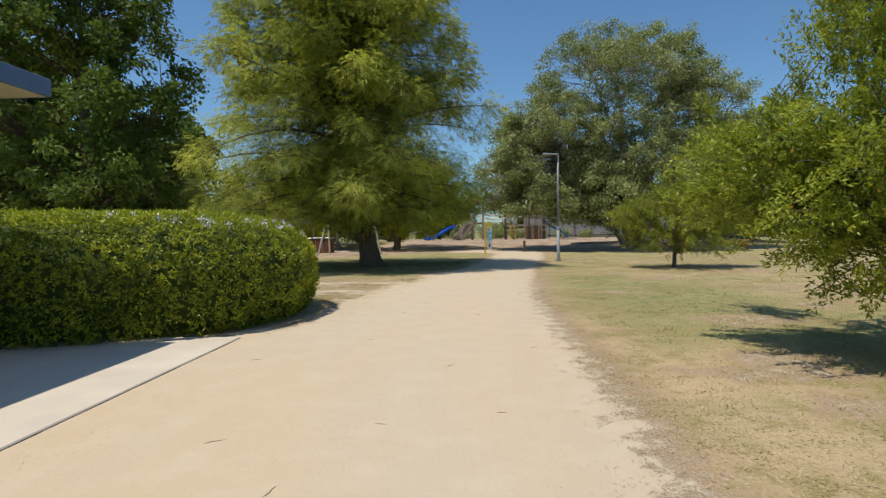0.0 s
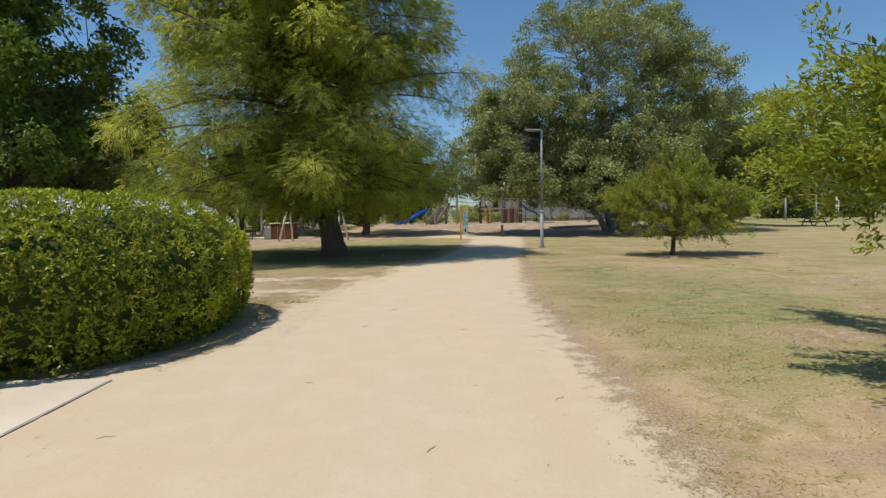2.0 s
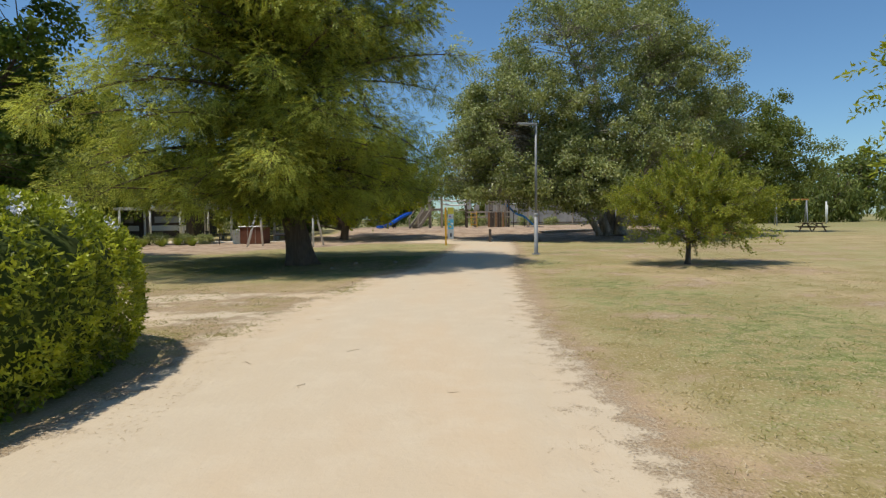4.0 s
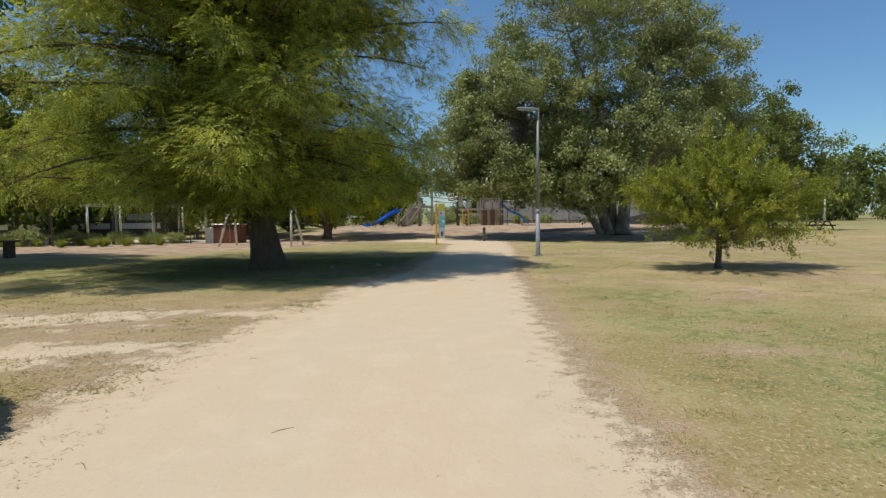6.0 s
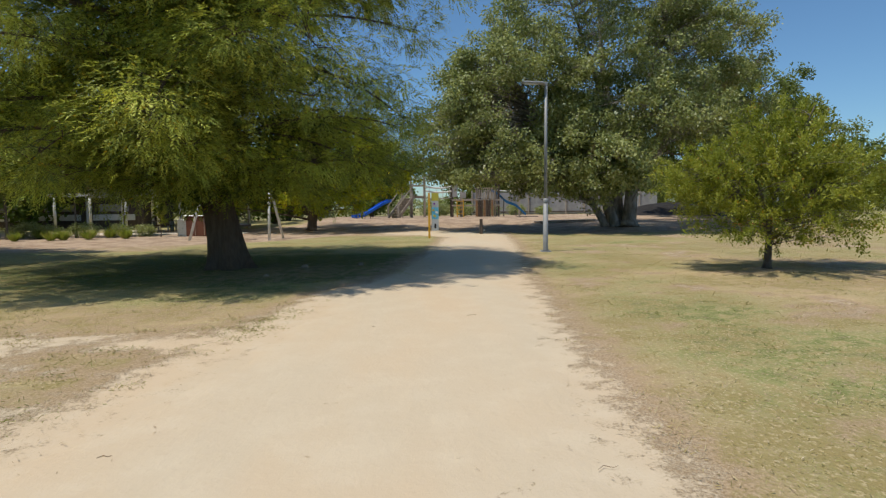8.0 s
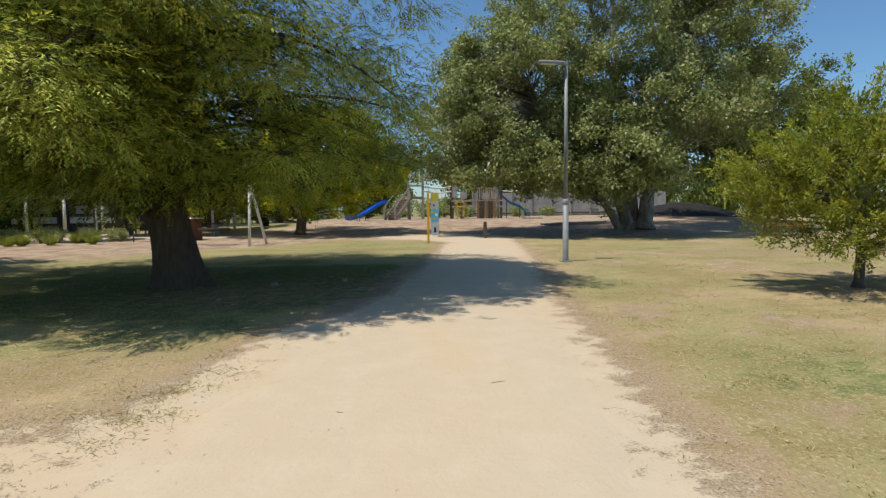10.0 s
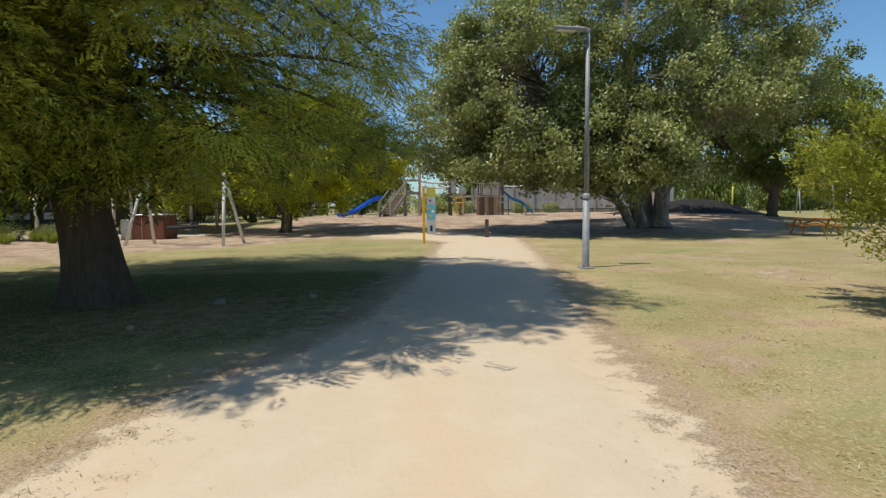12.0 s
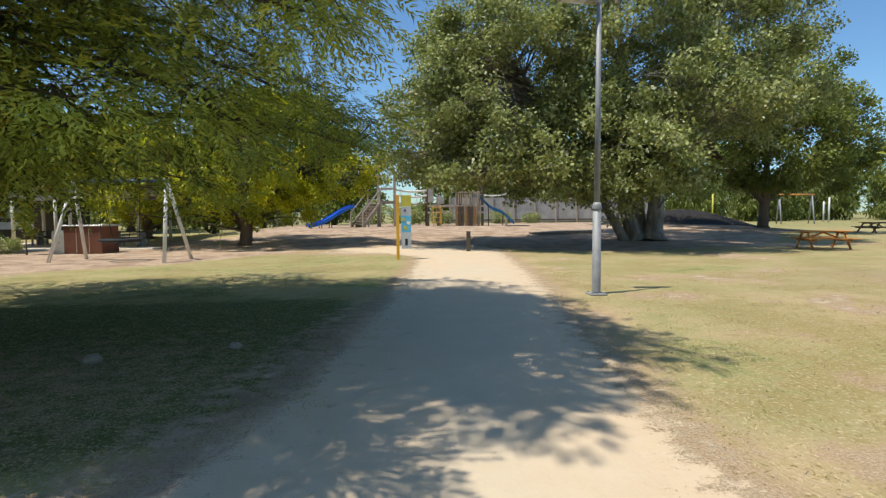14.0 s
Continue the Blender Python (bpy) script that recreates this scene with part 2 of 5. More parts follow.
M_TWIG = worn("dry_twig", (0.23, 0.165, 0.105), (0.34, 0.26, 0.18), 10.0, 60.0, 0.9)
M_LENS = worn("lamp_glass", (0.60, 0.62, 0.62), (0.68, 0.70, 0.70), 6.0, 50.0, 0.25, bump=0.02)


# ---- mesh helpers ----
def smooth(a, b, v):
    s = np.clip((np.asarray(v, float) - a) / (b - a), 0, 1)
    return s * s * (3 - 2 * s)


def ground_z(x, y):
    """The height of the ground: a low playground mound, a rise round the poplar, a mulch heap."""
    x, y = np.asarray(x, float), np.asarray(y, float)
    z = 0.62 * smooth(44, 59, y) * smooth(-15, -6, x) * (1 - smooth(24, 36, x)) * (1 - smooth(72, 95, y))
    z = z + 0.2 * np.exp(-((x - 13.5) / 3.0) ** 2 - ((y - 46) / 3.0) ** 2)
    return z


def gz(x, y):
    return float(ground_z(x, y))


class Shape:
    """Collects vertices and faces of one mesh."""

    def __init__(self):
        self.v, self.f = [], []

    def add(self, verts, faces):
        k = len(self.v)
        self.v.extend([tuple(map(float, p)) for p in verts])
        self.f.extend([tuple(i + k for i in q) for q in faces])
        return self

    def box(self, centre, size, turn=None, bevel=0.0):
        """A box whose long edges are chamfered by bevel."""
        hx, hy, hz = (s / 2 for s in size)
        b = min(bevel, 0.45 * min(size))
        m = (turn or Matrix.Identity(3)).to_3x3()
        c = Vector(centre)
        if b <= 0:
            vs = [(sx * hx, sy * hy, sz * hz) for sz in (-1, 1) for sy in (-1, 1) for sx in (-1, 1)]
            fs = [(0, 2, 3, 1), (4, 5, 7, 6), (0, 1, 5, 4), (2, 6, 7, 3), (0, 4, 6, 2), (1, 3, 7, 5)]
        else:
            ring = [(hx - b, -hy), (hx, -hy + b), (hx, hy - b), (hx - b, hy), (-hx + b, hy), (-hx, hy - b), (-hx, -hy + b), (-hx + b, -hy)]
            inner = [(px - math.copysign(min(b, abs(px)), px), py - math.copysign(min(b, abs(py)), py)) for px, py in ring]
            vs = [(*p, -hz) for p in inner] + [(*p, -hz + b) for p in ring] + [(*p, hz - b) for p in ring] + [(*p, hz) for p in inner]
            fs = [tuple(reversed(range(8))), tuple(range(24, 32))]
            for r in range(3):
                fs += [(8 * r + i, 8 * r + (i + 1) % 8, 8 * r + 8 + (i + 1) % 8, 8 * r + 8 + i) for i in range(8)]
        return self.add([c + m @ Vector(p) for p in vs], fs)

    def bar(self, a, b, width, depth, bevel=0.0, up=(0, 0, 1)):
        """A square bar from a to b."""
        a, b = Vector(a), Vector(b)
        z = (b - a).normalized()
        u = Vector(up)
        if abs(z.dot(u)) > 0.95:
            u = Vector((0, 1, 0))
        x = u.cross(z).normalized()
        y = z.cross(x)
        turn = Matrix((x, y, z)).transposed()
        return self.box((a + b) / 2, (width, depth, (b - a).length), turn, bevel)

    def tube(self, pts, radii, n=8, caps=True):
        """A round tube through pts."""
        pts = [Vector(p) for p in pts]
        if not hasattr(radii, "__len__"):
            radii = [radii] * len(pts)
        k = len(self.v)
        side = None
        for i, p in enumerate(pts):
            d = (pts[min(i + 1, len(pts) - 1)] - pts[max(i - 1, 0)]).normalized()
            if side is None:
                side = d.orthogonal().normalized()
            side = (side - d * side.dot(d)).normalized()
            other = d.cross(side)
            for j in range(n):
                a = 2 * math.pi * j / n
                self.v.append(tuple(p + float(radii[i]) * (math.cos(a) * side + math.sin(a) * other)))
        for i in range(len(pts) - 1):
            for j in range(n):
                self.f.append((k + i * n + j, k + i * n + (j + 1) % n, k + (i + 1) * n + (j + 1) % n, k + (i + 1) * n + j))
        if caps:
            self.f.append(tuple(k + j for j in reversed(range(n))))
            self.f.append(tuple(k + (len(pts) - 1) * n + j for j in range(n)))
        return self

    def lathe(self, centre, profile, n=20):
        """A turned body: profile of (radius, height)."""
        c = Vector(centre)
        k = len(self.v)
        for r, h in profile:
            for j in range(n):
                a = 2 * math.pi * j / n
                self.v.append((c.x + r * math.cos(a), c.y + r * math.sin(a), c.z + h))
        for i in range(len(profile) - 1):
            for j in range(n):
                self.f.append((k + i * n + j, k + i * n + (j + 1) % n, k + (i + 1) * n + (j + 1) % n, k + (i + 1) * n + j))
        self.f.append(tuple(k + j for j in reversed(range(n))))
        self.f.append(tuple(k + (len(profile) - 1) * n + j for j in range(n)))
        return self

    def ribbon(self, pts, side, thick):
        """A bent slab: pts run along it, side is its half width as a vector."""
        s = Vector(side)
        k = len(self.v)
        for p, t in ((Vector(p), t) for t in (0, -thick) for p in pts):
            for sg in (-1, 1):
                q = p + sg * s
                self.v.append((q.x, q.y, q.z + t))
        n = len(pts)
        for i in range(n - 1):
            a, b = k + 2 * i, k + 2 * n + 2 * i
            self.f += [(a, a + 1, a + 3, a + 2), (b, b + 2, b + 3, b + 1), (a, a + 2, b + 2, b), (a + 1, b + 1, b + 3, a + 3)]
        e, h = k + 2 * n - 2, k + 4 * n - 2
        self.f += [(k, k + 2 * n, k + 2 * n + 1, k + 1), (e, e + 1, h + 1, h)]
        return self

    def mesh(self, name):
        me = bpy.data.meshes.new(name)
        me.from_pydata(self.v, [], self.f)
        me.update()
        return me


def shade(me, on=True):
    me.polygons.foreach_set("use_smooth", [on] * len(me.polygons))


def part(name, shape, material, parent=None, label="", soft=False):
    """One mesh object, under a thing or a part where one is given."""
    me = shape.mesh(name) if isinstance(shape, Shape) else shape
    if not me.materials:
        me.materials.append(material)
    if soft:
        shade(me)
    ob = new(name, me)
    if parent is not None:
        ob.parent = parent
    return tagged(ob, label=label)


def thing(name, x, y, label, category, group="", z=None, turn=0.0):
    """An empty at a thing's base, to hold its parts."""
    ob = new(name)
    ob.empty_display_size = 0.2
    ob.matrix_world = pose(x, y, gz(x, y) if z is None else z, 0, 0, turn)
    return tagged(ob, label, category, group)


def quads(name, verts, tints):
    """A mesh of loose blades (n, corners, 3), with a tint each."""
    n, k = verts.shape[:2]
    me = bpy.data.meshes.new(name)
    me.vertices.add(k * n)
    me.vertices.foreach_set("co", np.ascontiguousarray(verts, dtype=np.float32).ravel())
    me.loops.add(k * n)
    me.loops.foreach_set("vertex_index", np.arange(k * n, dtype=np.int32))
    me.polygons.add(n)
    me.polygons.foreach_set("loop_start", np.arange(0, k * n, k, dtype=np.int32))
    me.update(calc_edges=True)
    at = me.attributes.new("tint", "FLOAT", "FACE")
    at.data.foreach_set("value", np.asarray(tints, dtype=np.float32))
    return me


def unit(v):
    return v / np.maximum(np.linalg.norm(v, axis=1, keepdims=True), 1e-9)


def blades(base, along, face, length, width, fold=0.15):
    """Leaf blades as kites: base, side, tip, side."""
    along = unit(along)
    side = unit(np.cross(along, face))
    up = np.cross(side, along)
    length, width = (np.broadcast_to(a, (len(base),))[:, None] for a in (length, width))
    mid = base + along * length * 0.45
    lift = up * width * fold
    return np.stack([base, mid + side * width / 2 + lift, base + along * length, mid - side * width / 2 + lift], axis=1)


def bezier(a, b, c, n):
    return [a * (1 - t) ** 2 + b * 2 * t * (1 - t) + c * t * t for t in np.linspace(0, 1, n)]


# ---- trees ----
def lobes_points(rng, lobes, count, inner=0.5):
    """Points in the outer part of a union of ellipsoids."""
    vol = np.array([r[0] * r[1] * r[2] for _, r in lobes]) ** 0.67
    which = rng.choice(len(lobes), count, p=vol / vol.sum())
    d = unit(rng.normal(size=(count, 3)))
    s = inner + (1 - inner) * rng.random(count) ** 0.6
    c = np.array([l[0] for l in lobes])[which]
    r = np.array([l[1] for l in lobes])[which]
    return c + d * r * s[:, None]


def clump_leaves(rng, centres, radii, per, length, width, droop=0.3, flat=0.75, grain=0.3):
    """Leaves round each clump's centre, with the clump's tint."""
    n = len(centres) * per
    cid = np.repeat(np.arange(len(centres)), per)
    d = unit(rng.normal(size=(n, 3))) * (rng.random(n) ** 0.5)[:, None]
    d[:, 2] *= flat
    pos = centres[cid] + d * radii[cid][:, None]
    along = rng.normal(size=(n, 3)) + d * 0.8
    along[:, 2] -= droop
    face = rng.normal(size=(n, 3)) * 0.7 + np.array([0, 0, 1.0])
    ln = length * rng.uniform(0.7, 1.25, n)
    tone = rng.random(len(centres))
    # each clump's top is tinted slightly lighter, as if lit from above
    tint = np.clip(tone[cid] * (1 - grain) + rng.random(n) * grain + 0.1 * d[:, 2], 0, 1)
    return blades(pos, along, face, ln, ln * width), tint


def spray_leaves(rng, centres, radii, per, length, width, heart, lift=0.25):
    """Leaves set along thin arching sprays that run outwards from the crown's heart."""
    n = len(centres) * per
    cid = np.repeat(np.arange(len(centres)), per)
    way = unit(unit(centres - heart) + rng.normal(size=centres.shape) * 0.35 + np.array([0, 0, lift]))
    u = rng.random(n)
    run = radii[cid] * 2.6
    pos = centres[cid] + way[cid] * ((u - 0.35) * run)[:, None] - np.array([0, 0, 1.0]) * (0.3 * u * u * run)[:, None]
    twig = rng.integers(0, 5, n)
    swing = unit(np.random.default_rng(9).normal(size=(5, 3)))[twig] * (0.34 * run * (1 - 0.6 * u))[:, None]
    pos = pos + swing * rng.random(n)[:, None] + rng.normal(size=(n, 3)) * 0.025
    along = way[cid] * 0.7 + swing / np.maximum(run, 0.1)[:, None] + rng.normal(size=(n, 3)) * 0.55
    face = rng.normal(size=(n, 3)) * 0.6 + np.array([0, 0, 1.0])
    ln = length * rng.uniform(0.7, 1.25, n)
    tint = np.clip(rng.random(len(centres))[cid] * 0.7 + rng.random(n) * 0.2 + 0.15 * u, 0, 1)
    return blades(pos, along, face, ln, ln * width), tint


def stem_points(stem, n=12):
    p = [np.array(q, float) for q in stem]
    if len(p) == 2:
        p = [p[0], (p[0] + p[1]) / 2, p[1]]
    return bezier(p[0], p[1], p[2], n)


def leafy_tree(name, x, y, label, seed, stems, lobes, clumps, per, leaf, width, leaf_material, bark, clump_size=0.7,
               droop=0.3, inner=0.5, flat=0.75, twig=0.012, z=None, flare=1.35, crown_label="", trunk_label="", keep=None, fine=True, heart=None, masses=0, mass_size=1.4):
    """A broad-leaved tree: stems (three points, base and top radius), boughs to each clump, and leaf blades."""
    rng = np.random.default_rng(seed)
    tree = thing(name, x, y, label, "tree", z=z)
    wood = Shape()
    spine = []
    for pts, r0, r1 in stems:
        line = stem_points(pts, 12)
        rad = [r0 + (r1 - r0) * (i / 11) ** 0.8 for i in range(12)]
        if line[0][2] < 0.1:
            rad[0] *= flare
        wood.tube(line, rad, 12)
        spine += [(p, r) for p, r in zip(line[3:], rad[3:])]
    sp = np.array([p for p, _ in spine])
    sr = np.array([r for _, r in spine])
    centres = lobes_points(rng, lobes, clumps, inner)
    if masses:
        # most clumps gather into rounded masses, the rest fill between them
        hub = lobes_points(rng, lobes, masses, 0.74)
        k = int(clumps * 0.62)
        ball = unit(rng.normal(size=(k, 3))) * (rng.random(k) ** 0.45 * mass_size)[:, None] * np.array([1, 1, 0.72])
        centres[:k] = hub[rng.integers(0, masses, k)] + ball
    if keep is not None:
        centres = centres[keep(centres)]
    radii = clump_size * rng.uniform(0.6, 1.35, len(centres))
    for c, cr in zip(centres, radii):
        gap = np.linalg.norm(sp - c, axis=1) + 1.5 * np.maximum(0, sp[:, 2] - c[2] + 0.15 * np.linalg.norm(c - sp, axis=1))
        i = int(np.argmin(gap))
        a = sp[i]
        ln = np.linalg.norm(c - a)
        ctl = (a + c) / 2 + np.array([0, 0, 0.16 * ln]) + rng.normal(size=3) * 0.06 * ln
        line = bezier(a, ctl, c, 6)
        r = min(sr[i] * 0.6, twig * (0.8 + ln * 0.9))
        wood.tube(line, [r * (1 - 0.8 * k / 5) for k in range(6)], 5 if fine else 3, caps=False)
        for _ in range(2 if fine else 0):
            tip = c + rng.normal(size=3) * cr * 0.6
            s = line[4]
            wood.tube([s, (s + tip) / 2 + rng.normal(size=3) * 0.05 * cr, tip], [r * 0.35, r * 0.25, r * 0.1], 4, caps=False)
    part("trunk", wood, bark, tree, trunk_label, soft=True)
    if heart is None:
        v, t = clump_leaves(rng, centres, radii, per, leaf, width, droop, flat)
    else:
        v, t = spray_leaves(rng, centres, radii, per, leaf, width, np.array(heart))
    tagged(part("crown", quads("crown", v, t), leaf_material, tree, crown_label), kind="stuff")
    return tree


def cypress(x, y):
    """The large swamp cypress: fluted leaning trunk, tiers of drooping boughs, feathery fronds."""
    rng = np.random.default_rng(7)
    tree = thing("cypress_tree", x, y, "large feathery green cypress tree beside the sand path", "tree")
    n = 26
    wood = Shape()

    def axis(h):
        return np.array([-0.62 * smooth(0, 3.6, h) + 0.1 * math.sin(h * 0.5), 0.15 * math.sin(h * 0.4), h])

    levels = [-0.1, 0.0, 0.08, 0.2, 0.4, 0.7, 1.1, 1.6, 2.3, 3.2, 4.5, 6, 8, 10, 12, 14, 16, 17.3]
    k = len(wood.v)
    for h in levels:
        c = axis(max(h, 0))
        flare = math.exp(-max(h, 0) / 0.42)
        for j in range(n):
            a = 2 * math.pi * j / n
            flute = 1 + (0.05 + 0.16 * flare) * math.sin(5 * a + 0.8) + (0.04 + 0.1 * flare) * math.sin(9 * a + 2.1)
            r = (0.42 * (1 - max(h, 0) / 18.2) + 0.10 * flare) * flute
            wood.v.append((c[0] + r * math.cos(a) + 0.14 * flare * max(0.0, math.cos(a)), c[1] + r * math.sin(a), h))
    for i in range(len(levels) - 1):
        for j in range(n):
            wood.f.append((k + i * n + j, k + i * n + (j + 1) % n, k + (i + 1) * n + (j + 1) % n, k + (i + 1) * n + j))
    wood.f.append(tuple(k + (len(levels) - 1) * n + j for j in range(n)))

    fo, fa, ft, fs, fw = [], [], [], [], []      # frond foot, axis, tint, size, leaflet width
    h, turn = 2.1, 0.4
    while h < 16.6:
        turn += 0.7 + rng.normal() * 0.3
        count = 8 if h < 12 else 6
        for k in range(count + (6 if h < 7.0 else 4)):
            inside = k >= count
            az = turn + 2 * math.pi * k / count + rng.normal() * 0.22 + (0.4 if inside else 0)
            if inside and h < 7.0:
                az = rng.uniform(-2.7, -0.4)
            reach = float(np.interp(h, [2.0, 3.0, 6.0, 9.0, 11.5, 13.5, 15.5, 17.0], [5.4, 6.6, 6.8, 6.2, 5.1, 3.8, 2.3, 1.0])) * rng.uniform(0.62, 1.07)
            if inside:
                reach *= rng.uniform(0.25, 0.6)
            reach *= 1.0 - 0.09 * max(0.0, math.cos(az)) + 0.06 * max(0.0, -math.cos(az))
            if h > 6.0:
                reach *= 1.0 - 0.13 * max(0.0, math.cos(az + 0.7))
            out = np.array([math.cos(az), math.sin(az), 0])
            a = axis(h + rng.normal() * 0.1)
            rise = rng.uniform(0.05, 0.28) * reach + 0.03 * h
            fall = rng.uniform(0.14, 0.46) * reach if h < 5.5 else rng.uniform(0.0, 0.16) * reach
            spin = (az + math.pi) % (2 * math.pi) - math.pi
            span = min(reach, 5.4) if -1.45 < spin < -0.25 else min(reach, 5.7) if -0.25 <= spin < 0.3 and h < 5 else reach
            top = a + out * span * 0.55 + np.array([0, 0, rise])
            end = a + out * span + np.array([0, 0, rise - fall])
            low = 2.5 if -1.15 < spin < 0.9 else 2.7 if -1.4 < spin < -1.1 else 2.6 if abs(spin) > 2.3 else 2.1
            end[2] = max(end[2], 1.95 if inside else low)
            line = bezier(a, top, end, 8)
            r = 0.02 + 0.009 * reach
            wood.tube(line, [r * (1 - 0.85 * i / 7) for i in range(8)], 5, caps=False)
            bough = rng.random()
            m = int(5 + reach * 1.4)
            for q in range(m):
                s = 0.22 + 0.78 * ((q + rng.random()) / (m - 3)) ** 0.7 if q < m - 3 else rng.uniform(0.9, 1.0)
                p = np.array(line[0]) * (1 - s) ** 2 + 2 * s * (1 - s) * top + s * s * end
                side = 1 if q % 2 else -1
                ang = az + side * rng.uniform(0.1, 1.3)
                ln = (0.45 + 0.15 * reach * (1.25 - s)) * rng.uniform(0.6, 1.2)
                dip = rng.uniform(-0.7, 0.6)
                tw = p + np.array([math.cos(ang), math.sin(ang), 0]) * ln + np.array([0, 0, dip * ln])
                mid = (p + tw) / 2 + np.array([0, 0, 0.2 * ln])
                wood.tube([p, mid, tw], [0.012, 0.008, 0.004], 3, caps=False)
                tone = np.clip(0.12 + 0.4 * bough + 0.85 * rng.random() ** 1.6, 0, 1)
                # fronds crowd round the twig in a soft tuft
                size = rng.uniform(0.17, 0.27)
                for g in rng.uniform(0.1, 1.0, int((15 + ln * 20) * (0.55 if a[1] + 3.0 < p[1] else 1.0))) ** 0.35:
                    off = rng.normal(size=3) * np.array([1, 1, 0.7])
                    fo.append(p * (1 - g) ** 2 + 2 * g * (1 - g) * mid + g * g * tw + off * size)
                    fa.append((0.6 * math.cos(ang) + 0.6 * off[0], 0.6 * math.sin(ang) + 0.6 * off[1], 0.5 * off[2] - rng.uniform(0.0, 0.5)))
                    ft.append(tone)
                    fs.append(rng.uniform(0.22, 0.38) if h < 6.5 else rng.uniform(0.20, 0.32))
                    fw.append(0.0135 if h < 6.5 else 0.025)
            # long fronds close to the bough, tinted darkest to put shade between tufts
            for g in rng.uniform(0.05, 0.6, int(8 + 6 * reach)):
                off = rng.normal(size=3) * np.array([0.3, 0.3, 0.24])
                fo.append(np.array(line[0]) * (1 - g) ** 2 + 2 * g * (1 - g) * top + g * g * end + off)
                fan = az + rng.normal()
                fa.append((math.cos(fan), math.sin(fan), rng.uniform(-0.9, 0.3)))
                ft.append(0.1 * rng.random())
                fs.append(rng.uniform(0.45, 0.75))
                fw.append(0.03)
        h += rng.uniform(0.5, 0.8)
    part("trunk", wood, M_BARK, tree, "dark fluted trunk with flared roots", soft=True)
    fo, fa, ft, fs, fw = np.array(fo), unit(np.array(fa)), np.array(ft), np.array(fs), np.array(fw)
    leaflets = 14
    m = len(fo)
    side = unit(np.cross(fa, np.tile([0.0, 0, 1], (m, 1)) + rng.normal(size=(m, 3)) * 0.25))
    up = np.cross(side, fa)
    vs, ts = [], []
    for q in range(leaflets):
        s = (q + 0.5) / leaflets
        sg = 1 if q % 2 else -1
        base = fo + fa * fs[:, None] * (0.95 * s) - np.array([0, 0, 1]) * (fs * s * s * 0.32)[:, None]
        along = unit(fa * rng.uniform(0.5, 1.1, (m, 1)) + sg * side * rng.uniform(0.5, 1.0, (m, 1)) + up * rng.normal(size=(m, 1)) * 0.2 - np.array([0, 0, 0.2]))
        length = (fs * rng.uniform(0.34, 0.52, m) * (1.15 - 0.45 * s))[:, None]
        across = unit(np.cross(along, up + rng.normal(size=(m, 3)) * 0.3)) * fw[:, None]
        mid = base + along * length * 0.35
        vs.append(np.stack([mid - across, base + along * length, mid + across], axis=1))
        ts.append(np.clip(ft + rng.normal(size=m) * 0.06, 0, 1))
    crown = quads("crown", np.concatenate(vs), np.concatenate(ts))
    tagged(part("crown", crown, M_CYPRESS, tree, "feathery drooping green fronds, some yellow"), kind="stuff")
    return tree


# ---- ground ----
def edge_left(y):
    return np.interp(y, [-8, 8.3, 9.5, 11, 13.5, 15.5, 17, 19.5, 21, 22.5, 24, 26.6, 30, 36, 39.5, 41.5, 43.5, 46],
                     [-3.40, -3.60, -3.2, -3.05, -2.7, -2.15, -1.85, -1.4, -1.05, -0.35, 0.1, 0.5, 1.2, 2.0, 2.3, 1.2, -0.6, -3.0])


def edge_right(y):
    return np.interp(y, [-8, 3.4, 4.5, 7, 10, 13.4, 15.6, 18, 20.4, 23, 25.7, 27, 31.3, 35.7, 38.8, 42, 46],
                     [1.2, 1.27, 1.40, 1.46, 1.50, 1.60, 1.83, 2.10, 2.42, 2.7, 3.15, 3.35, 4.15, 4.75, 5.1, 5.6, 6.0])


def axis_steps(lo, hi, step, out_lo, out_hi, grow=1.16):
    mid = list(np.arange(lo, hi + 1e-6, step))
    a, s = [], step
    while mid[0] - sum(a) > out_lo:
        s *= grow
        a.append(s)
    low = list(mid[0] - np.cumsum(a))[::-1]
    b, s = [], step
    while mid[-1] + sum(b) < out_hi:
        s *= grow
        b.append(s)
    return np.array(low + mid + list(mid[-1] + np.cumsum(b)))


def scuffed(x, y):
    """How bare the trodden ground left of the path is: streaks of soil between tongues of dry grass."""
    inside = smooth(11.0, 12.2, y) * (1 - smooth(17.3, 19.6, y)) * smooth(-13, -9, x) * (x < -0.5)
    streak = np.array([noise.noise((a * 0.42, b * 1.05, 5.0)) + 0.55 * noise.noise((a * 1.3, b * 2.4, 9.0)) + 0.3 * noise.noise((a * 3.1, b * 4.2, 2.0)) if k > 0 else 0.0 for a, b, k in zip(x, y, inside)])
    return inside * np.clip(0.66 + 1.0 * streak, 0, 1.0)


def turf(x, y, seed=0.0):
    """How lush the lawn is, in drifts a metre or two across: above nought green, below it worn."""
    return np.array([noise.noise((a * 0.42, b * 0.55, 21.0 + seed)) + 0.6 * noise.noise((a * 1.25, b * 1.5, 31.0 + seed)) + 0.35 * noise.noise((a * 3.3, b * 3.7, 11.0 + seed)) for a, b in zip(x, y)])


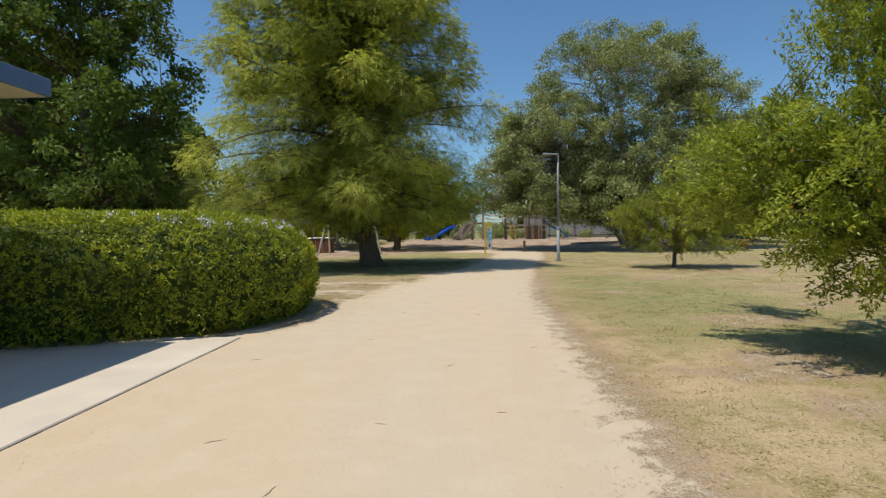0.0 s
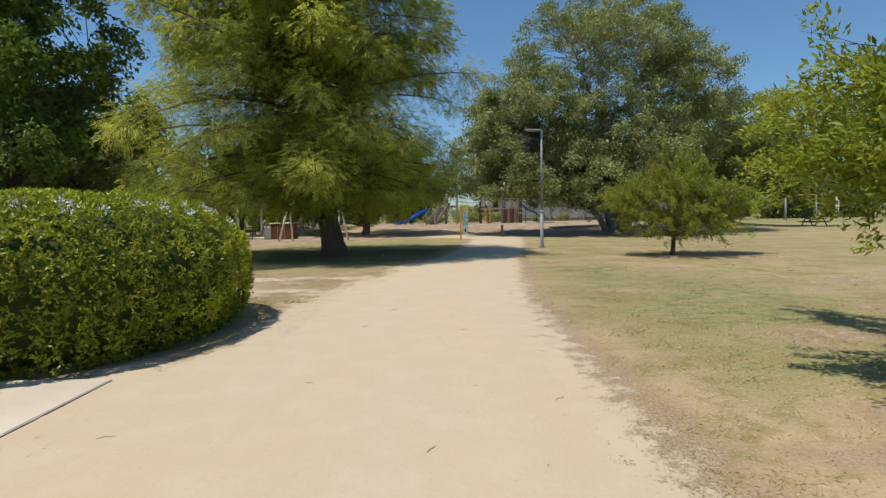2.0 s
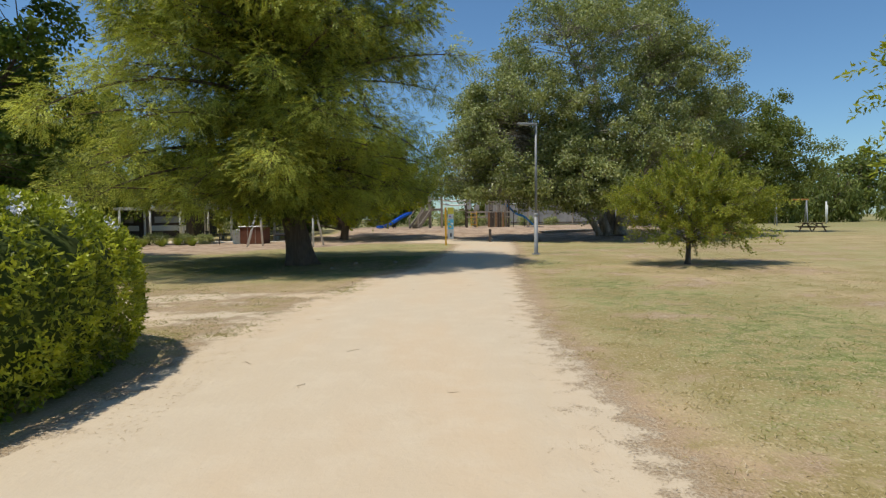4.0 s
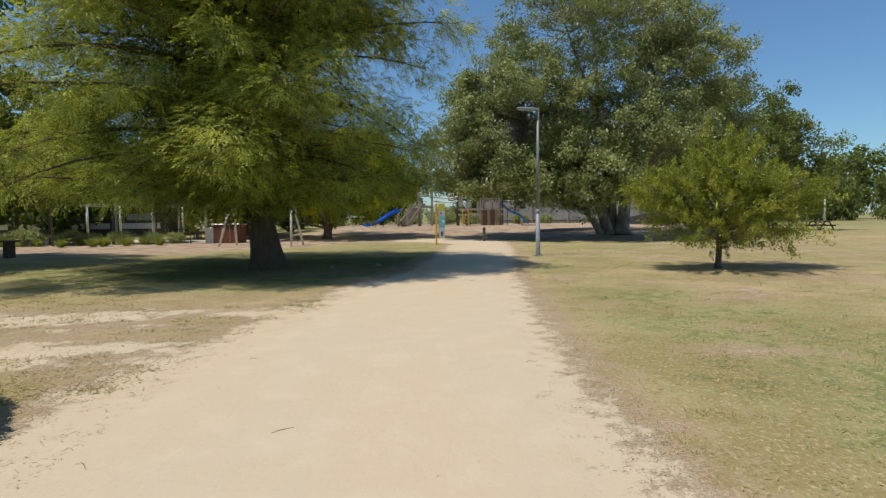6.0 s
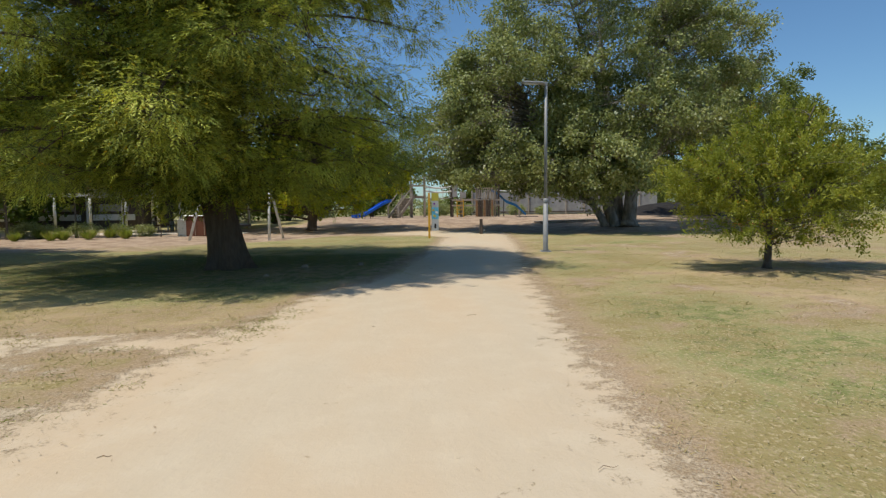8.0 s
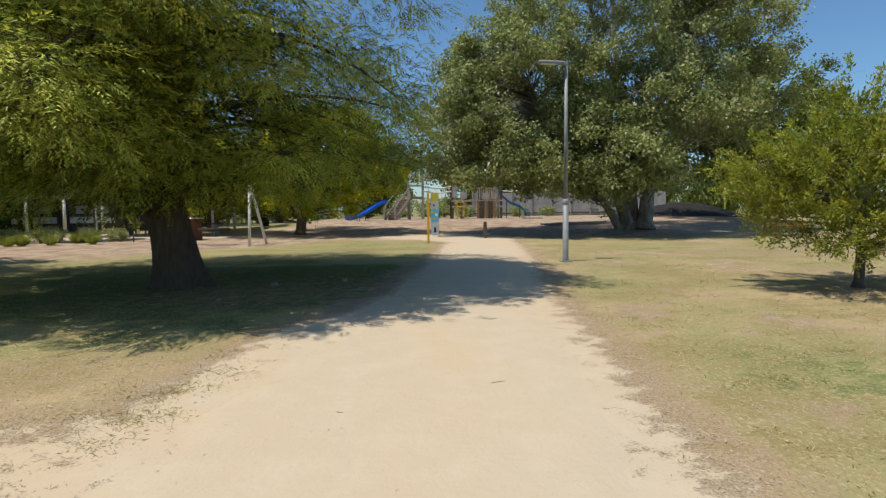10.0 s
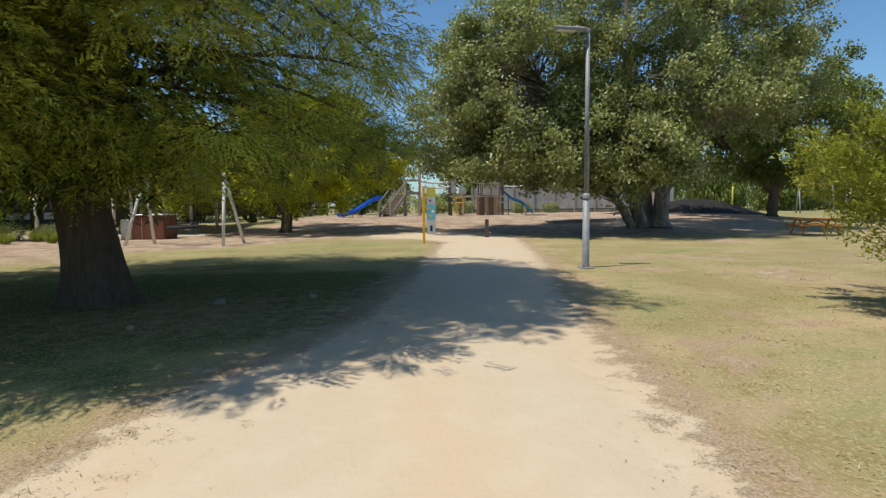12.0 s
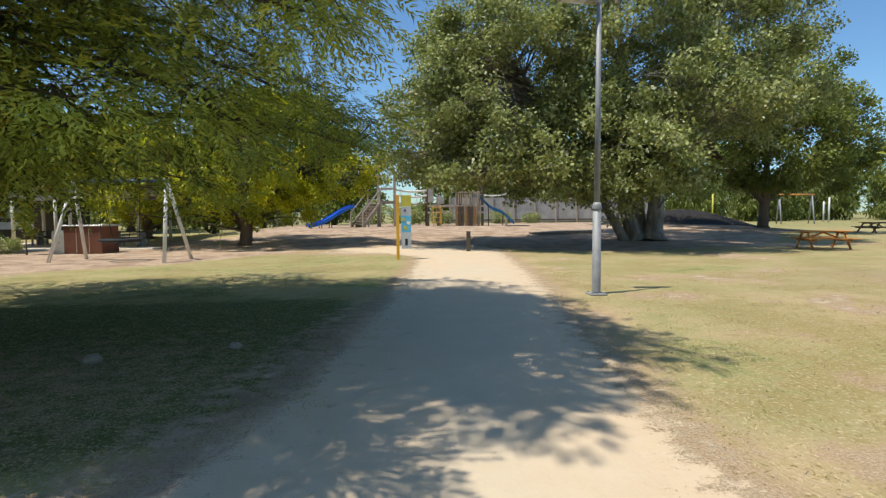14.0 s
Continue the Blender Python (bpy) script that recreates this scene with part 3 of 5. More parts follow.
def build_ground():
    xs, ys = axis_steps(-13, 16, 0.22, -900, 900), axis_steps(-4, 50, 0.25, -600, 1500)
    gx, gy = np.meshgrid(xs, ys)
    x, y = gx.ravel(), gy.ravel()
    rng = np.random.default_rng(3)
    near = (np.abs(x) < 16) & (y < 52)
    z = ground_z(x, y) + np.where(near, rng.normal(size=len(x)) * 0.006 - 0.006, 0)
    nx, ny = len(xs), len(ys)
    i = (np.arange(ny - 1)[:, None] * nx + np.arange(nx - 1)[None, :]).ravel()
    me = bpy.data.meshes.new("ground")
    me.vertices.add(len(x))
    me.vertices.foreach_set("co", np.stack([x, y, z], 1).astype(np.float32).ravel())
    me.loops.add(4 * len(i))
    me.loops.foreach_set("vertex_index", np.stack([i, i + 1, i + nx + 1, i + nx], 1).astype(np.int32).ravel())
    me.polygons.add(len(i))
    me.polygons.foreach_set("loop_start", np.arange(0, 4 * len(i), 4, dtype=np.int32))
    me.update(calc_edges=True)
    left, right = edge_left(y), edge_right(y)
    # bare sand: the path and its worn shoulders, scuffed patches, the apron round the sign
    sand = smooth(-1.0, 0.15, x - left + 0.1) * smooth(-0.75, 0.4, right - x) * (y < 47)

    def spot(cx, cy, rx, ry, s=1.0):
        return s * np.exp(-((x - cx) / rx) ** 2 - ((y - cy) / ry) ** 2)

    sand = np.maximum(sand, scuffed(x, y))
    for q in ((-4.9, 17.3, 1.5, 0.8, 1.05), (-6.8, 17.2, 1.6, 0.9, 0.95), (-4.6, 15.4, 1.0, 0.5, 0.85), (-3.6, 19.3, 2.6, 1.2, 0.3),
              (18, 43.2, 6.0, 1.1, 0.8), (0.5, 42.5, 3.5, 1.6, 0.9), (-2.6, 24.5, 2.6, 2.2, 0.34), (9.6, 26.0, 2.0, 1.3, 0.3), (9.0, 21.0, 2.2, 1.0, 0.28), (13.5, 31, 3.5, 2.2, 0.33)):
        sand = np.maximum(sand, spot(*q))
    # woodchip: the swing and barbecue side, the mound, and the ground under the poplar
    rim = np.interp(x, [-60, -21, -14, -9.7, -6.1, -4.3, -2.2, -0.3, 1.5, 4, 6, 9, 14, 20, 26], [33, 33, 34, 35.5, 37.8, 40.8, 44.2, 45.3, 46, 46, 43.5, 41, 41.5, 45.0, 52])
    chip = smooth(-0.5, 0.5, y - rim) * (1 - smooth(27, 31, x)) * (1 - smooth(70, 74, y))
    chip *= 1 - smooth(50, 53, y) * (1 - smooth(-9, -6, x))
    chip = np.maximum(chip, spot(8.5, 23.5, 0.95, 0.8, 0.62))
    chip = np.maximum(chip, 0.55 * smooth(-26, -22, x) * smooth(30.5, 33, y) * (1 - smooth(-10, -6, x)) * (y < 40))
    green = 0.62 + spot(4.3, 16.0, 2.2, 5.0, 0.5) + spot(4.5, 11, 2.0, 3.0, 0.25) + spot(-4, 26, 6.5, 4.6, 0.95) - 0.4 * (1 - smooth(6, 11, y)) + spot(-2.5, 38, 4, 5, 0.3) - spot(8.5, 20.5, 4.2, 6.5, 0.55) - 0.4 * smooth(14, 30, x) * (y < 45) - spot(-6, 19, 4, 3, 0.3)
    chip = np.maximum(chip, 0.5 * smooth(0, 0.4, left - x + 0.2) * smooth(-1.5, -0.5, x - left + 0.3) * smooth(20, 22, y) * (1 - smooth(29, 32, y)))
    green -= 0.45 * np.exp(-((x - right - 0.2) / 0.8) ** 2) * (y < 40) + 0.3 * np.exp(-((x - left + 0.2) / 0.8) ** 2) * (y < 21)
    green = np.clip(green + 0.35 * smooth(60, 75, y), 0, 1.4)
    sand *= 1 - 0.75 * smooth(8.9, 9.8, y) * (1 - smooth(12.4, 13.4, y)) * (1 - smooth(-3.05, -2.75, x)) * smooth(-9, -7, x)
    drift = np.zeros(len(x))
    seen = (np.abs(x) < 22) & (y > -2) & (y < 46)
    drift[seen] = turf(x[seen], y[seen])
    # only the patch below the cypress reaches the green darkened for shade
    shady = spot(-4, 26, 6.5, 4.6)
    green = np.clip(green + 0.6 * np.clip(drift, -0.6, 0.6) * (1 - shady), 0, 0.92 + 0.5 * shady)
    sand = np.maximum(sand, 0.62 * smooth(0.22, 0.6, -drift) * (1 - spot(-4, 26, 6.0, 4.6)) * smooth(0, 0.5, x - right))
    col = np.ones((len(x), 4), dtype=np.float32)
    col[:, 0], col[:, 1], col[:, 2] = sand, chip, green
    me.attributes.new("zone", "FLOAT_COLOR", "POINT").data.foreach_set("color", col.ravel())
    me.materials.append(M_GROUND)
    shade(me)
    tagged(new("ground", me), "dry lawn with green patches and woodchip", "ground", kind="structure")
    # the packed path, a few millimetres proud, with ragged edges
    s = Shape()
    py = np.arange(-8, 45.0, 0.1)
    cols = 14
    for yy in py:
        l = edge_left(yy) + 0.34 + 0.26 * noise.noise((yy * 1.3, 0, 0)) + 0.14 * noise.noise((yy * 5, 2, 0))
        r = edge_right(yy) - 0.36 + 0.14 * noise.noise((yy * 1.1, 7, 0)) + 0.1 * noise.noise((yy * 5, 9, 0))
        if yy < 8.4:
            l = -3.40
        for c in range(cols + 1):
            u = c / cols
            xx = l + (r - l) * u
            s.v.append((xx, yy, gz(xx, yy) + (0.008 if 0 < c < cols or (c == 0 and yy < 8.4) else -0.012) + 0.004 * noise.noise((xx * 2, yy * 2, 0))))
    for a in range(len(py) - 1):
        for c in range(cols):
            k = a * (cols + 1) + c
            s.f.append((k, k + 1, k + cols + 2, k + cols + 1))
    tagged(part("path", s, M_SAND, soft=True), "pale packed sand path with worn grassy edges", "path", kind="structure")


build_ground()


def build_concrete():
    """The concrete walkway beside the building, in bays with sawn joints."""
    walkway = tagged(new("pavement"), "pale concrete walkway along the building", "pavement", kind="structure")
    edges = [-8.0, -5.0, -2.0, 1.0, 4.0, 7.0, 8.45]
    for a, b in zip(edges, edges[1:]):
        part("slab", Shape().box((-5.94, (a + b) / 2, -0.088), (5.0, b - a - 0.012, 0.2), bevel=0.012), M_CONC, walkway)
    part("edge_joint", Shape().box((-3.425, 0.2, -0.092), (0.014, 16.4, 0.19)), M_DARK, walkway, "dark joint filler")


build_concrete()


def build_building():
    """The corner of the roof beside the walkway, on its wall."""
    b = tagged(new("building"), "low building with a blue-edged overhanging roof", "building", kind="structure")
    part("wall", Shape().box((-8.6, -1.5, 1.7), (0.25, 15.6, 3.4)), M_SOFFIT, b)
    part("soffit", Shape().box((-8.88, -0.7, 3.45), (6.6, 16.2, 0.05)), M_SOFFIT, b, "cream eaves lining")
    part("roof", Shape().box((-8.88, -0.7, 3.59), (6.66, 16.26, 0.1)), M_ROOF, b)
    for c, sz in (((-5.55, -0.7, 3.55), (0.05, 16.3, 0.24)), ((-8.88, 7.44, 3.55), (6.6, 0.05, 0.24))):
        part("fascia", Shape().box(c, sz, bevel=0.01), M_FASCIA, b, "blue-grey metal fascia")


build_building()


# ---- the hedge ----
def hedge_outline(n=120):
    """The plan of the hedge: a straight front that rounds into its end."""
    ctrl = [(-11.0, 6.1), (-8.0, 6.9), (-6.2, 7.5), (-4.65, 8.2), (-3.72, 8.95), (-3.28, 10.2), (-3.28, 11.5), (-3.55, 12.45), (-4.2, 13.1), (-5.3, 13.5), (-8.0, 13.6), (-11.0, 13.0)]
    pts = np.array(ctrl)
    d = np.concatenate([[0], np.cumsum(np.linalg.norm(np.diff(pts, axis=0), axis=1))])
    t = np.linspace(0, d[-1], n)
    out = np.stack([np.interp(t, d, pts[:, 0]), np.interp(t, d, pts[:, 1])], 1)
    for _ in range(6):
        out[1:-1] = (out[:-2] + 2 * out[1:-1] + out[2:]) / 4
    return out


def build_hedge():
    rng = np.random.default_rng(11)
    hedge = thing("hedge", -6.5, 10.3, "clipped rounded green hedge with pale blue flowers", "hedge", z=0.0)
    base = np.array([-6.5, 10.3, 0.0])
    line = hedge_outline()
    cen = np.array([-7.2, 10.4])
    foot_a, way = np.array([-11.0, 9.6]), np.array([5.0, 1.2])
    share = np.clip((line - foot_a) @ way / (way @ way), 0, 1)
    ridge = foot_a + share[:, None] * way
    prof = [(0.93, 0.02), (0.99, 0.2), (1.035, 0.45), (1.06, 0.75), (1.055, 1.02), (1.02, 1.25), (0.955, 1.45), (0.86, 1.62), (0.72, 1.76), (0.45, 1.86), (0.0, 1.90)]
    ring = []
    for s, z in prof:
        # the sides stay upright: inset by distance first, then in to the ridge
        off = (1 - s) * 2.2
        nrm = unit(line - ridge)
        p = line - nrm * off if s > 0.6 else ridge + (line - nrm * 0.9 - ridge) * (s / 0.6)
        ring.append(np.concatenate([p, np.full((len(p), 1), z)], 1))
    R = np.array(ring)
    for a in range(R.shape[0]):
        for b in range(R.shape[1]):
            q = R[a, b]
            R[a, b] += 0.07 * noise.noise((q[0] * 1.2, q[1] * 1.2, q[2] * 1.6)) * np.array([1, 1, 0.6])
    # a plain dark shell stands in for the shade between the leaves
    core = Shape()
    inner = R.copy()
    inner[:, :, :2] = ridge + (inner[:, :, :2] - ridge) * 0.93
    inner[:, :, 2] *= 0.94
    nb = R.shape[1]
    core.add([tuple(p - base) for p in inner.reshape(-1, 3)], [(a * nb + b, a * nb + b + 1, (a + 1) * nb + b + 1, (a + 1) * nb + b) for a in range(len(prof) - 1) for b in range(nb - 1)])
    part("inner_shade_shell", core, M_HEDGEIN, hedge, "dark shell standing in for shade inside the hedge", soft=True)
    a, b = R[:-1, :-1].reshape(-1, 3), R[1:, 1:].reshape(-1, 3)
    c, d = R[:-1, 1:].reshape(-1, 3), R[1:, :-1].reshape(-1, 3)
    nrm = np.cross(c - d, b - a)
    area = np.linalg.norm(nrm, axis=1) / 2
    nrm = unit(nrm)
    flip = np.sum(nrm * ((a + b) / 2 - np.array([*cen, 0.7])), axis=1) < 0
    nrm[flip] *= -1
    seen = ((a[:, 1] < 12.9) | (a[:, 0] > -5)).astype(float) * np.where(a[:, 0] < -8.5, 0.5, 1.0) + 0.15
    sprigs = 16000
    i = rng.choice(len(area), sprigs, p=area * seen / (area * seen).sum())
    u, v = rng.random((sprigs, 1)), rng.random((sprigs, 1))
    foot = (a[i] * (1 - u) + c[i] * u) * (1 - v) + (d[i] * (1 - u) + b[i] * u) * v
    n = nrm[i]
    keepers = np.array([noise.noise((p[0] * 2.2, p[1] * 2.2, p[2] * 2.6)) for p in foot]) > -0.62
    foot, n = foot[keepers], n[keepers]
    m = len(foot)
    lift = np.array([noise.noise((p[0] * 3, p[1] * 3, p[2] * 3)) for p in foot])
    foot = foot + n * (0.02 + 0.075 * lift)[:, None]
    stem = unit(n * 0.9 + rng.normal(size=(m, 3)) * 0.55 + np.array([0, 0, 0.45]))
    # light put into the tint: hollows darker, raised and higher sprigs lighter
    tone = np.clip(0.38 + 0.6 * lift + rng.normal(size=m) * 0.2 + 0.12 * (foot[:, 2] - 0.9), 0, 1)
    vs, ts = [], []
    for q in range(6):
        along = stem * 0.55 + rng.normal(size=(m, 3)) * 0.75
        p = foot + stem * (0.012 * q) + rng.normal(size=(m, 3)) * 0.012
        vs.append(blades(p - base, along, n + rng.normal(size=(m, 3)) * 0.5, rng.uniform(0.045, 0.08, m), rng.uniform(0.02, 0.034, m)))
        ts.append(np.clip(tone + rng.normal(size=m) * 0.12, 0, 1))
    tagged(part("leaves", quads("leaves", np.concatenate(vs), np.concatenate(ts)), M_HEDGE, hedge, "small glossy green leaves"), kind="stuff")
    # pale flower heads near the top
    spots = [(-5.9, 8.55, 1.74), (-5.55, 8.6, 1.66), (-5.0, 8.9, 1.76), (-4.75, 9.0, 1.72), (-4.45, 9.2, 1.74), (-4.3, 9.15, 1.66), (-4.15, 9.4, 1.63), (-4.0, 9.9, 1.74), (-3.85, 10.1, 1.62), (-3.72, 10.6, 1.60), (-3.8, 10.9, 1.72),
             (-3.7, 11.3, 1.62), (-4.0, 11.9, 1.74), (-5.3, 8.75, 1.8), (-3.62, 11.9, 1.5)]
    for p in spots:
        p = np.array(p)
        near = foot[np.argmin(np.linalg.norm(foot - p, axis=1))]
        out = unit((near - np.array([*cen, 0.9]))[None])[0]
        c0 = near + out * 0.09
        k = 40
        o = c0 + rng.normal(size=(k, 3)) * 0.036
        pet = blades(o - base, rng.normal(size=(k, 3)) + out, np.tile(out, (k, 1)) + rng.normal(size=(k, 3)) * 0.4, rng.uniform(0.03, 0.05, k), 0.028)
        tagged(part("flower_head", quads("flower_head", pet, rng.random(k)), M_FLOWER, hedge, "pale blue flower cluster"), kind="stuff")


build_hedge()

# ---- trees, the nearest first ----
cypress(-4.5, 25.65)
leafy_tree("elm_tree", 6.0, 7.7, "drooping fine-leaved green tree at the lawn's edge", 21,
           [([(0, 0, 0), (0.1, 0, 1.6), (-0.1, 0.1, 3.4)], 0.13, 0.07), ([(0, 0, 1.2), (-0.9, 0.1, 2.2), (-1.9, 0.5, 3.0)], 0.06, 0.02), ([(0, 0, 1.5), (0.7, -0.4, 2.7), (0.9, -1.0, 4.6)], 0.06, 0.02), ([(-0.1, 0.1, 2.8), (0.1, 0.2, 4.2), (0.5, 0.2, 5.8)], 0.06, 0.015), ([(0, 0, 1.4), (-0.5, 1.3, 2.5), (-1.2, 3.2, 2.9)], 0.05, 0.012)],
           [((0.4, -0.3, 3.3), (2.1, 2.2, 2.4)), ((-1.3, -0.8, 2.2), (1.5, 1.7, 1.1)), ((-0.9, -1.2, 1.5), (1.4, 1.3, 0.8)), ((-2.0, 0.1, 2.4), (1.0, 1.0, 0.8)), ((0.9, -0.2, 5.0), (1.7, 1.7, 1.6)), ((0.1, 0.0, 4.6), (1.2, 1.3, 1.3)), ((-1.2, 2.6, 2.8), (0.5, 1.0, 0.6))],
           1100, 140, 0.08, 0.36, M_ELMDARK, M_BARKGREY, 0.30, heart=(0, 0, 1.6), inner=0.35, twig=0.006, crown_label="fine yellow-green leaves on arching twigs")
leafy_tree("young_elm_tree", 8.45, 23.5, "small spreading yellow-green tree in a mulch ring", 22,
           [([(0, 0, 0), (0.05, 0, 0.7), (0.0, 0, 1.5)], 0.09, 0.06), ([(0, 0, 1.1), (-0.7, 0, 1.9), (-1.9, 0.1, 2.6)], 0.045, 0.012), ([(0, 0, 1.1), (0.8, -0.2, 1.8), (2.3, -0.3, 2.5)], 0.045, 0.012),
            ([(0, 0, 1.3), (-0.2, 0.4, 2.2), (-0.3, 0.9, 3.5)], 0.045, 0.012), ([(0, 0, 1.4), (0.2, -0.4, 2.4), (0.5, -0.7, 3.6)], 0.045, 0.012)],
           [((0.1, 0, 2.0), (2.5, 2.1, 0.95)), ((0.1, 0, 2.75), (1.3, 1.3, 0.95)), ((-1.5, 0, 2.2), (1.0, 0.9, 0.6)), ((1.8, 0, 2.0), (1.2, 0.9, 0.65)), ((0.2, -0.2, 1.2), (2.2, 1.8, 0.5)), ((0.1, 0.1, 3.3), (0.9, 0.9, 0.7))],
           480, 130, 0.085, 0.36, M_ELM, M_BARKGREY, 0.30, heart=(0, 0, 0.9), inner=0.3, twig=0.005, crown_label="fine yellow-green leaves")
leafy_tree("poplar_tree", 13.4, 45.6, "huge silver-green poplar with several leaning stems", 23,
           [([(0.5, -0.3, 0), (0.65, -0.3, 2.2), (1.1, 0, 6.0)], 0.46, 0.28), ([(-0.3, 0, 0), (-0.9, 0, 1.8), (-2.0, -0.4, 4.4)], 0.42, 0.2), ([(0.1, 0.4, 0), (0.0, 0.5, 3.0), (-0.8, 0.6, 9.0)], 0.42, 0.2), ([(-0.8, 0.1, 0), (-1.5, 0, 1.2), (-2.9, -0.2, 2.9)], 0.28, 0.12),
            ([(1.05, 0, 5.5), (1.8, 0, 9.0), (3.0, 0.4, 13.5)], 0.3, 0.07), ([(0.8, -0.3, 3.0), (2.4, -0.3, 4.6), (4.6, -0.4, 6.5)], 0.2, 0.06), ([(-0.8, 0.6, 8.5), (-1.2, 0.5, 12.0), (-1.5, 0.4, 16.0)], 0.2, 0.05), ([(-2.9, -0.4, 4.0), (-5.0, -0.8, 6.5), (-7.5, -1.0, 9.0)], 0.18, 0.05), ([(-0.6, 0.6, 7.0), (-2.5, -1.5, 10.0), (-4.0, -2.5, 13.0)], 0.16, 0.05)],
           [((-1.0, 0, 11.0), (7.5, 7.0, 6.2)), ((5.0, 0.5, 10.0), (3.8, 4.5, 4.6)), ((-6.0, -0.5, 7.6), (5.0, 5.0, 4.6)), ((-4.3, -4.0, 4.2), (4.6, 3.4, 2.4)), ((-8.4, -1.5, 4.2), (3.2, 3.4, 2.4)), ((0.5, -4.8, 6.0), (3.4, 2.6, 2.6)), ((2.6, 1, 14.0), (3.0, 3.2, 3.0)), ((6.5, 0, 7.4), (2.4, 3.0, 1.8)), ((-2.6, -4.6, 3.6), (2.6, 2.0, 1.7)), ((-5.6, -3.0, 3.2), (3.0, 2.4, 1.6)), ((-9.5, -0.5, 3.6), (2.0, 2.4, 1.8)), ((-9.4, 0, 6.6), (2.6, 3.0, 3.2)), ((-3.4, -1.8, 2.9), (2.3, 1.6, 0.9)), ((-10.2, -0.5, 5.0), (2.2, 2.6, 2.6))],
           1950, 115, 0.168, 0.66, M_POPLAR, M_BARKMID, 0.68, droop=0.5, inner=0.5, masses=260, mass_size=1.35, twig=0.006, flare=1.5, crown_label="dense silver-green leaves", trunk_label="grey leaning stems",
           keep=lambda c: ~((c[:, 0] > 0.2) & (c[:, 2] < 4.4) & (c[:, 1] < 2)) & ~((c[:, 0] < -7) & (c[:, 2] < 2.7)) & ~((c[:, 0] < -3) & (c[:, 2] < 2.0)))
golden = leafy_tree("golden_tree", -6.0, 47.6, "spreading tree with golden green leaves", 24,
           [([(0, 0, 0), (0.1, 0, 0.7), (0.1, 0, 1.5)], 0.32, 0.26), ([(0, 0, 1.0), (-0.9, 0, 2.0), (-2.6, 0, 3.6)], 0.22, 0.07), ([(0.1, 0, 1.1), (1.2, 0, 2.2), (3.0, 0, 4.0)], 0.22, 0.07), ([(0, 0, 1.3), (0.2, 0.6, 3.0), (0.2, 0.6, 5.6)], 0.2, 0.06), ([(0, 0, 1.3), (0.0, -1.0, 2.6), (0.6, -2.0, 4.2)], 0.16, 0.05)],
           [((0.4, 0, 4.4), (5.0, 4.4, 2.9)), ((3.0, -0.4, 4.0), (3.8, 3.2, 2.2)), ((-3.6, 0, 3.6), (3.2, 3.2, 1.8)), ((2.6, 0, 6.0), (2.4, 2.4, 1.7))],
           460, 140, 0.17, 0.5, M_YELLOW, M_BARK, 0.5, droop=0.5, inner=0.5, masses=60, mass_size=1.1, twig=0.013, crown_label="golden and lime green leaves")
copy_thing(golden, pose(-14.6, 58.0, 0, 0, 0, 140))
leafy_tree("oak_tree", -19.0, 27.5, "tall dense dark green tree", 25,
           [([(0, 0, 0), (0.1, 0, 4), (0, 0, 12)], 0.4, 0.15), ([(0, 0, 3), (2, 0, 5), (4, 0, 8)], 0.16, 0.05), ([(0, 0, 3.4), (-2, 0, 5), (-4, 0, 8)], 0.16, 0.05), ([(0, 0, 2.4), (2, -1, 3.4), (4, -2, 4.4)], 0.14, 0.05)],
           [((0, 0, 8), (6.0, 5.5, 6.5)), ((1.0, -1, 4.0), (5.2, 4.5, 2.6)), ((-1.4, 0, 13), (3.8, 4, 3.6))],
           520, 120, 0.24, 0.6, M_DARKLEAF, M_BARK, 0.72, droop=0.3, inner=0.55, masses=80, mass_size=1.5, fine=False, crown_label="dense dark green leaves")
leafy_tree("dark_shade_tree", 26.8, 55.2, "low spreading dark green shade tree", 26,
           [([(0, 0, 0), (0.1, 0, 1), (0.1, 0, 2.4)], 0.36, 0.30), ([(0, 0, 1.8), (-1.6, 0, 3.2), (-4.0, 0, 5.5)], 0.26, 0.08), ([(0, 0, 1.8), (1.8, 0, 3.2), (4.6, 0, 5.5)], 0.26, 0.08), ([(0, 0, 2), (0.3, 0, 5), (0.5, 0, 9)], 0.26, 0.08)],
           [((0, 0, 6.2), (6.2, 5.5, 4.2)), ((4.8, 0, 5.6), (4.2, 4, 3.2)), ((-4, 0, 5.4), (4, 4, 3.0)), ((1.6, 0, 9.0), (3.6, 3.4, 2.6))],
           420, 120, 0.24, 0.58, M_FARLEAF, M_BARK, 0.8, droop=0.4, inner=0.5, masses=110, mass_size=1.4, fine=False, twig=0.007, crown_label="dense dark green leaves")

# ---- background trees ----
far_round = leafy_tree("tree", -26.0, 66.0, "leafy green tree beyond the park lawn", 31,
                       [([(0, 0, 0), (0.1, 0, 2), (0, 0, 6)], 0.3, 0.12), ([(0, 0, 2), (1.5, 0, 4), (3, 0, 6)], 0.14, 0.05), ([(0, 0, 2), (-1.5, 0, 4), (-3, 0, 6)], 0.14, 0.05)],
                       [((0, 0, 5.2), (4.4, 4.4, 3.6)), ((1.5, 0, 7.5), (3.0, 3.0, 2.6)), ((-1.6, 0.5, 3.4), (3.6, 3.4, 2.0))], 115, 42, 0.54, 0.62, M_FARLEAF, M_BARK, 1.0, inner=0.55, fine=False)
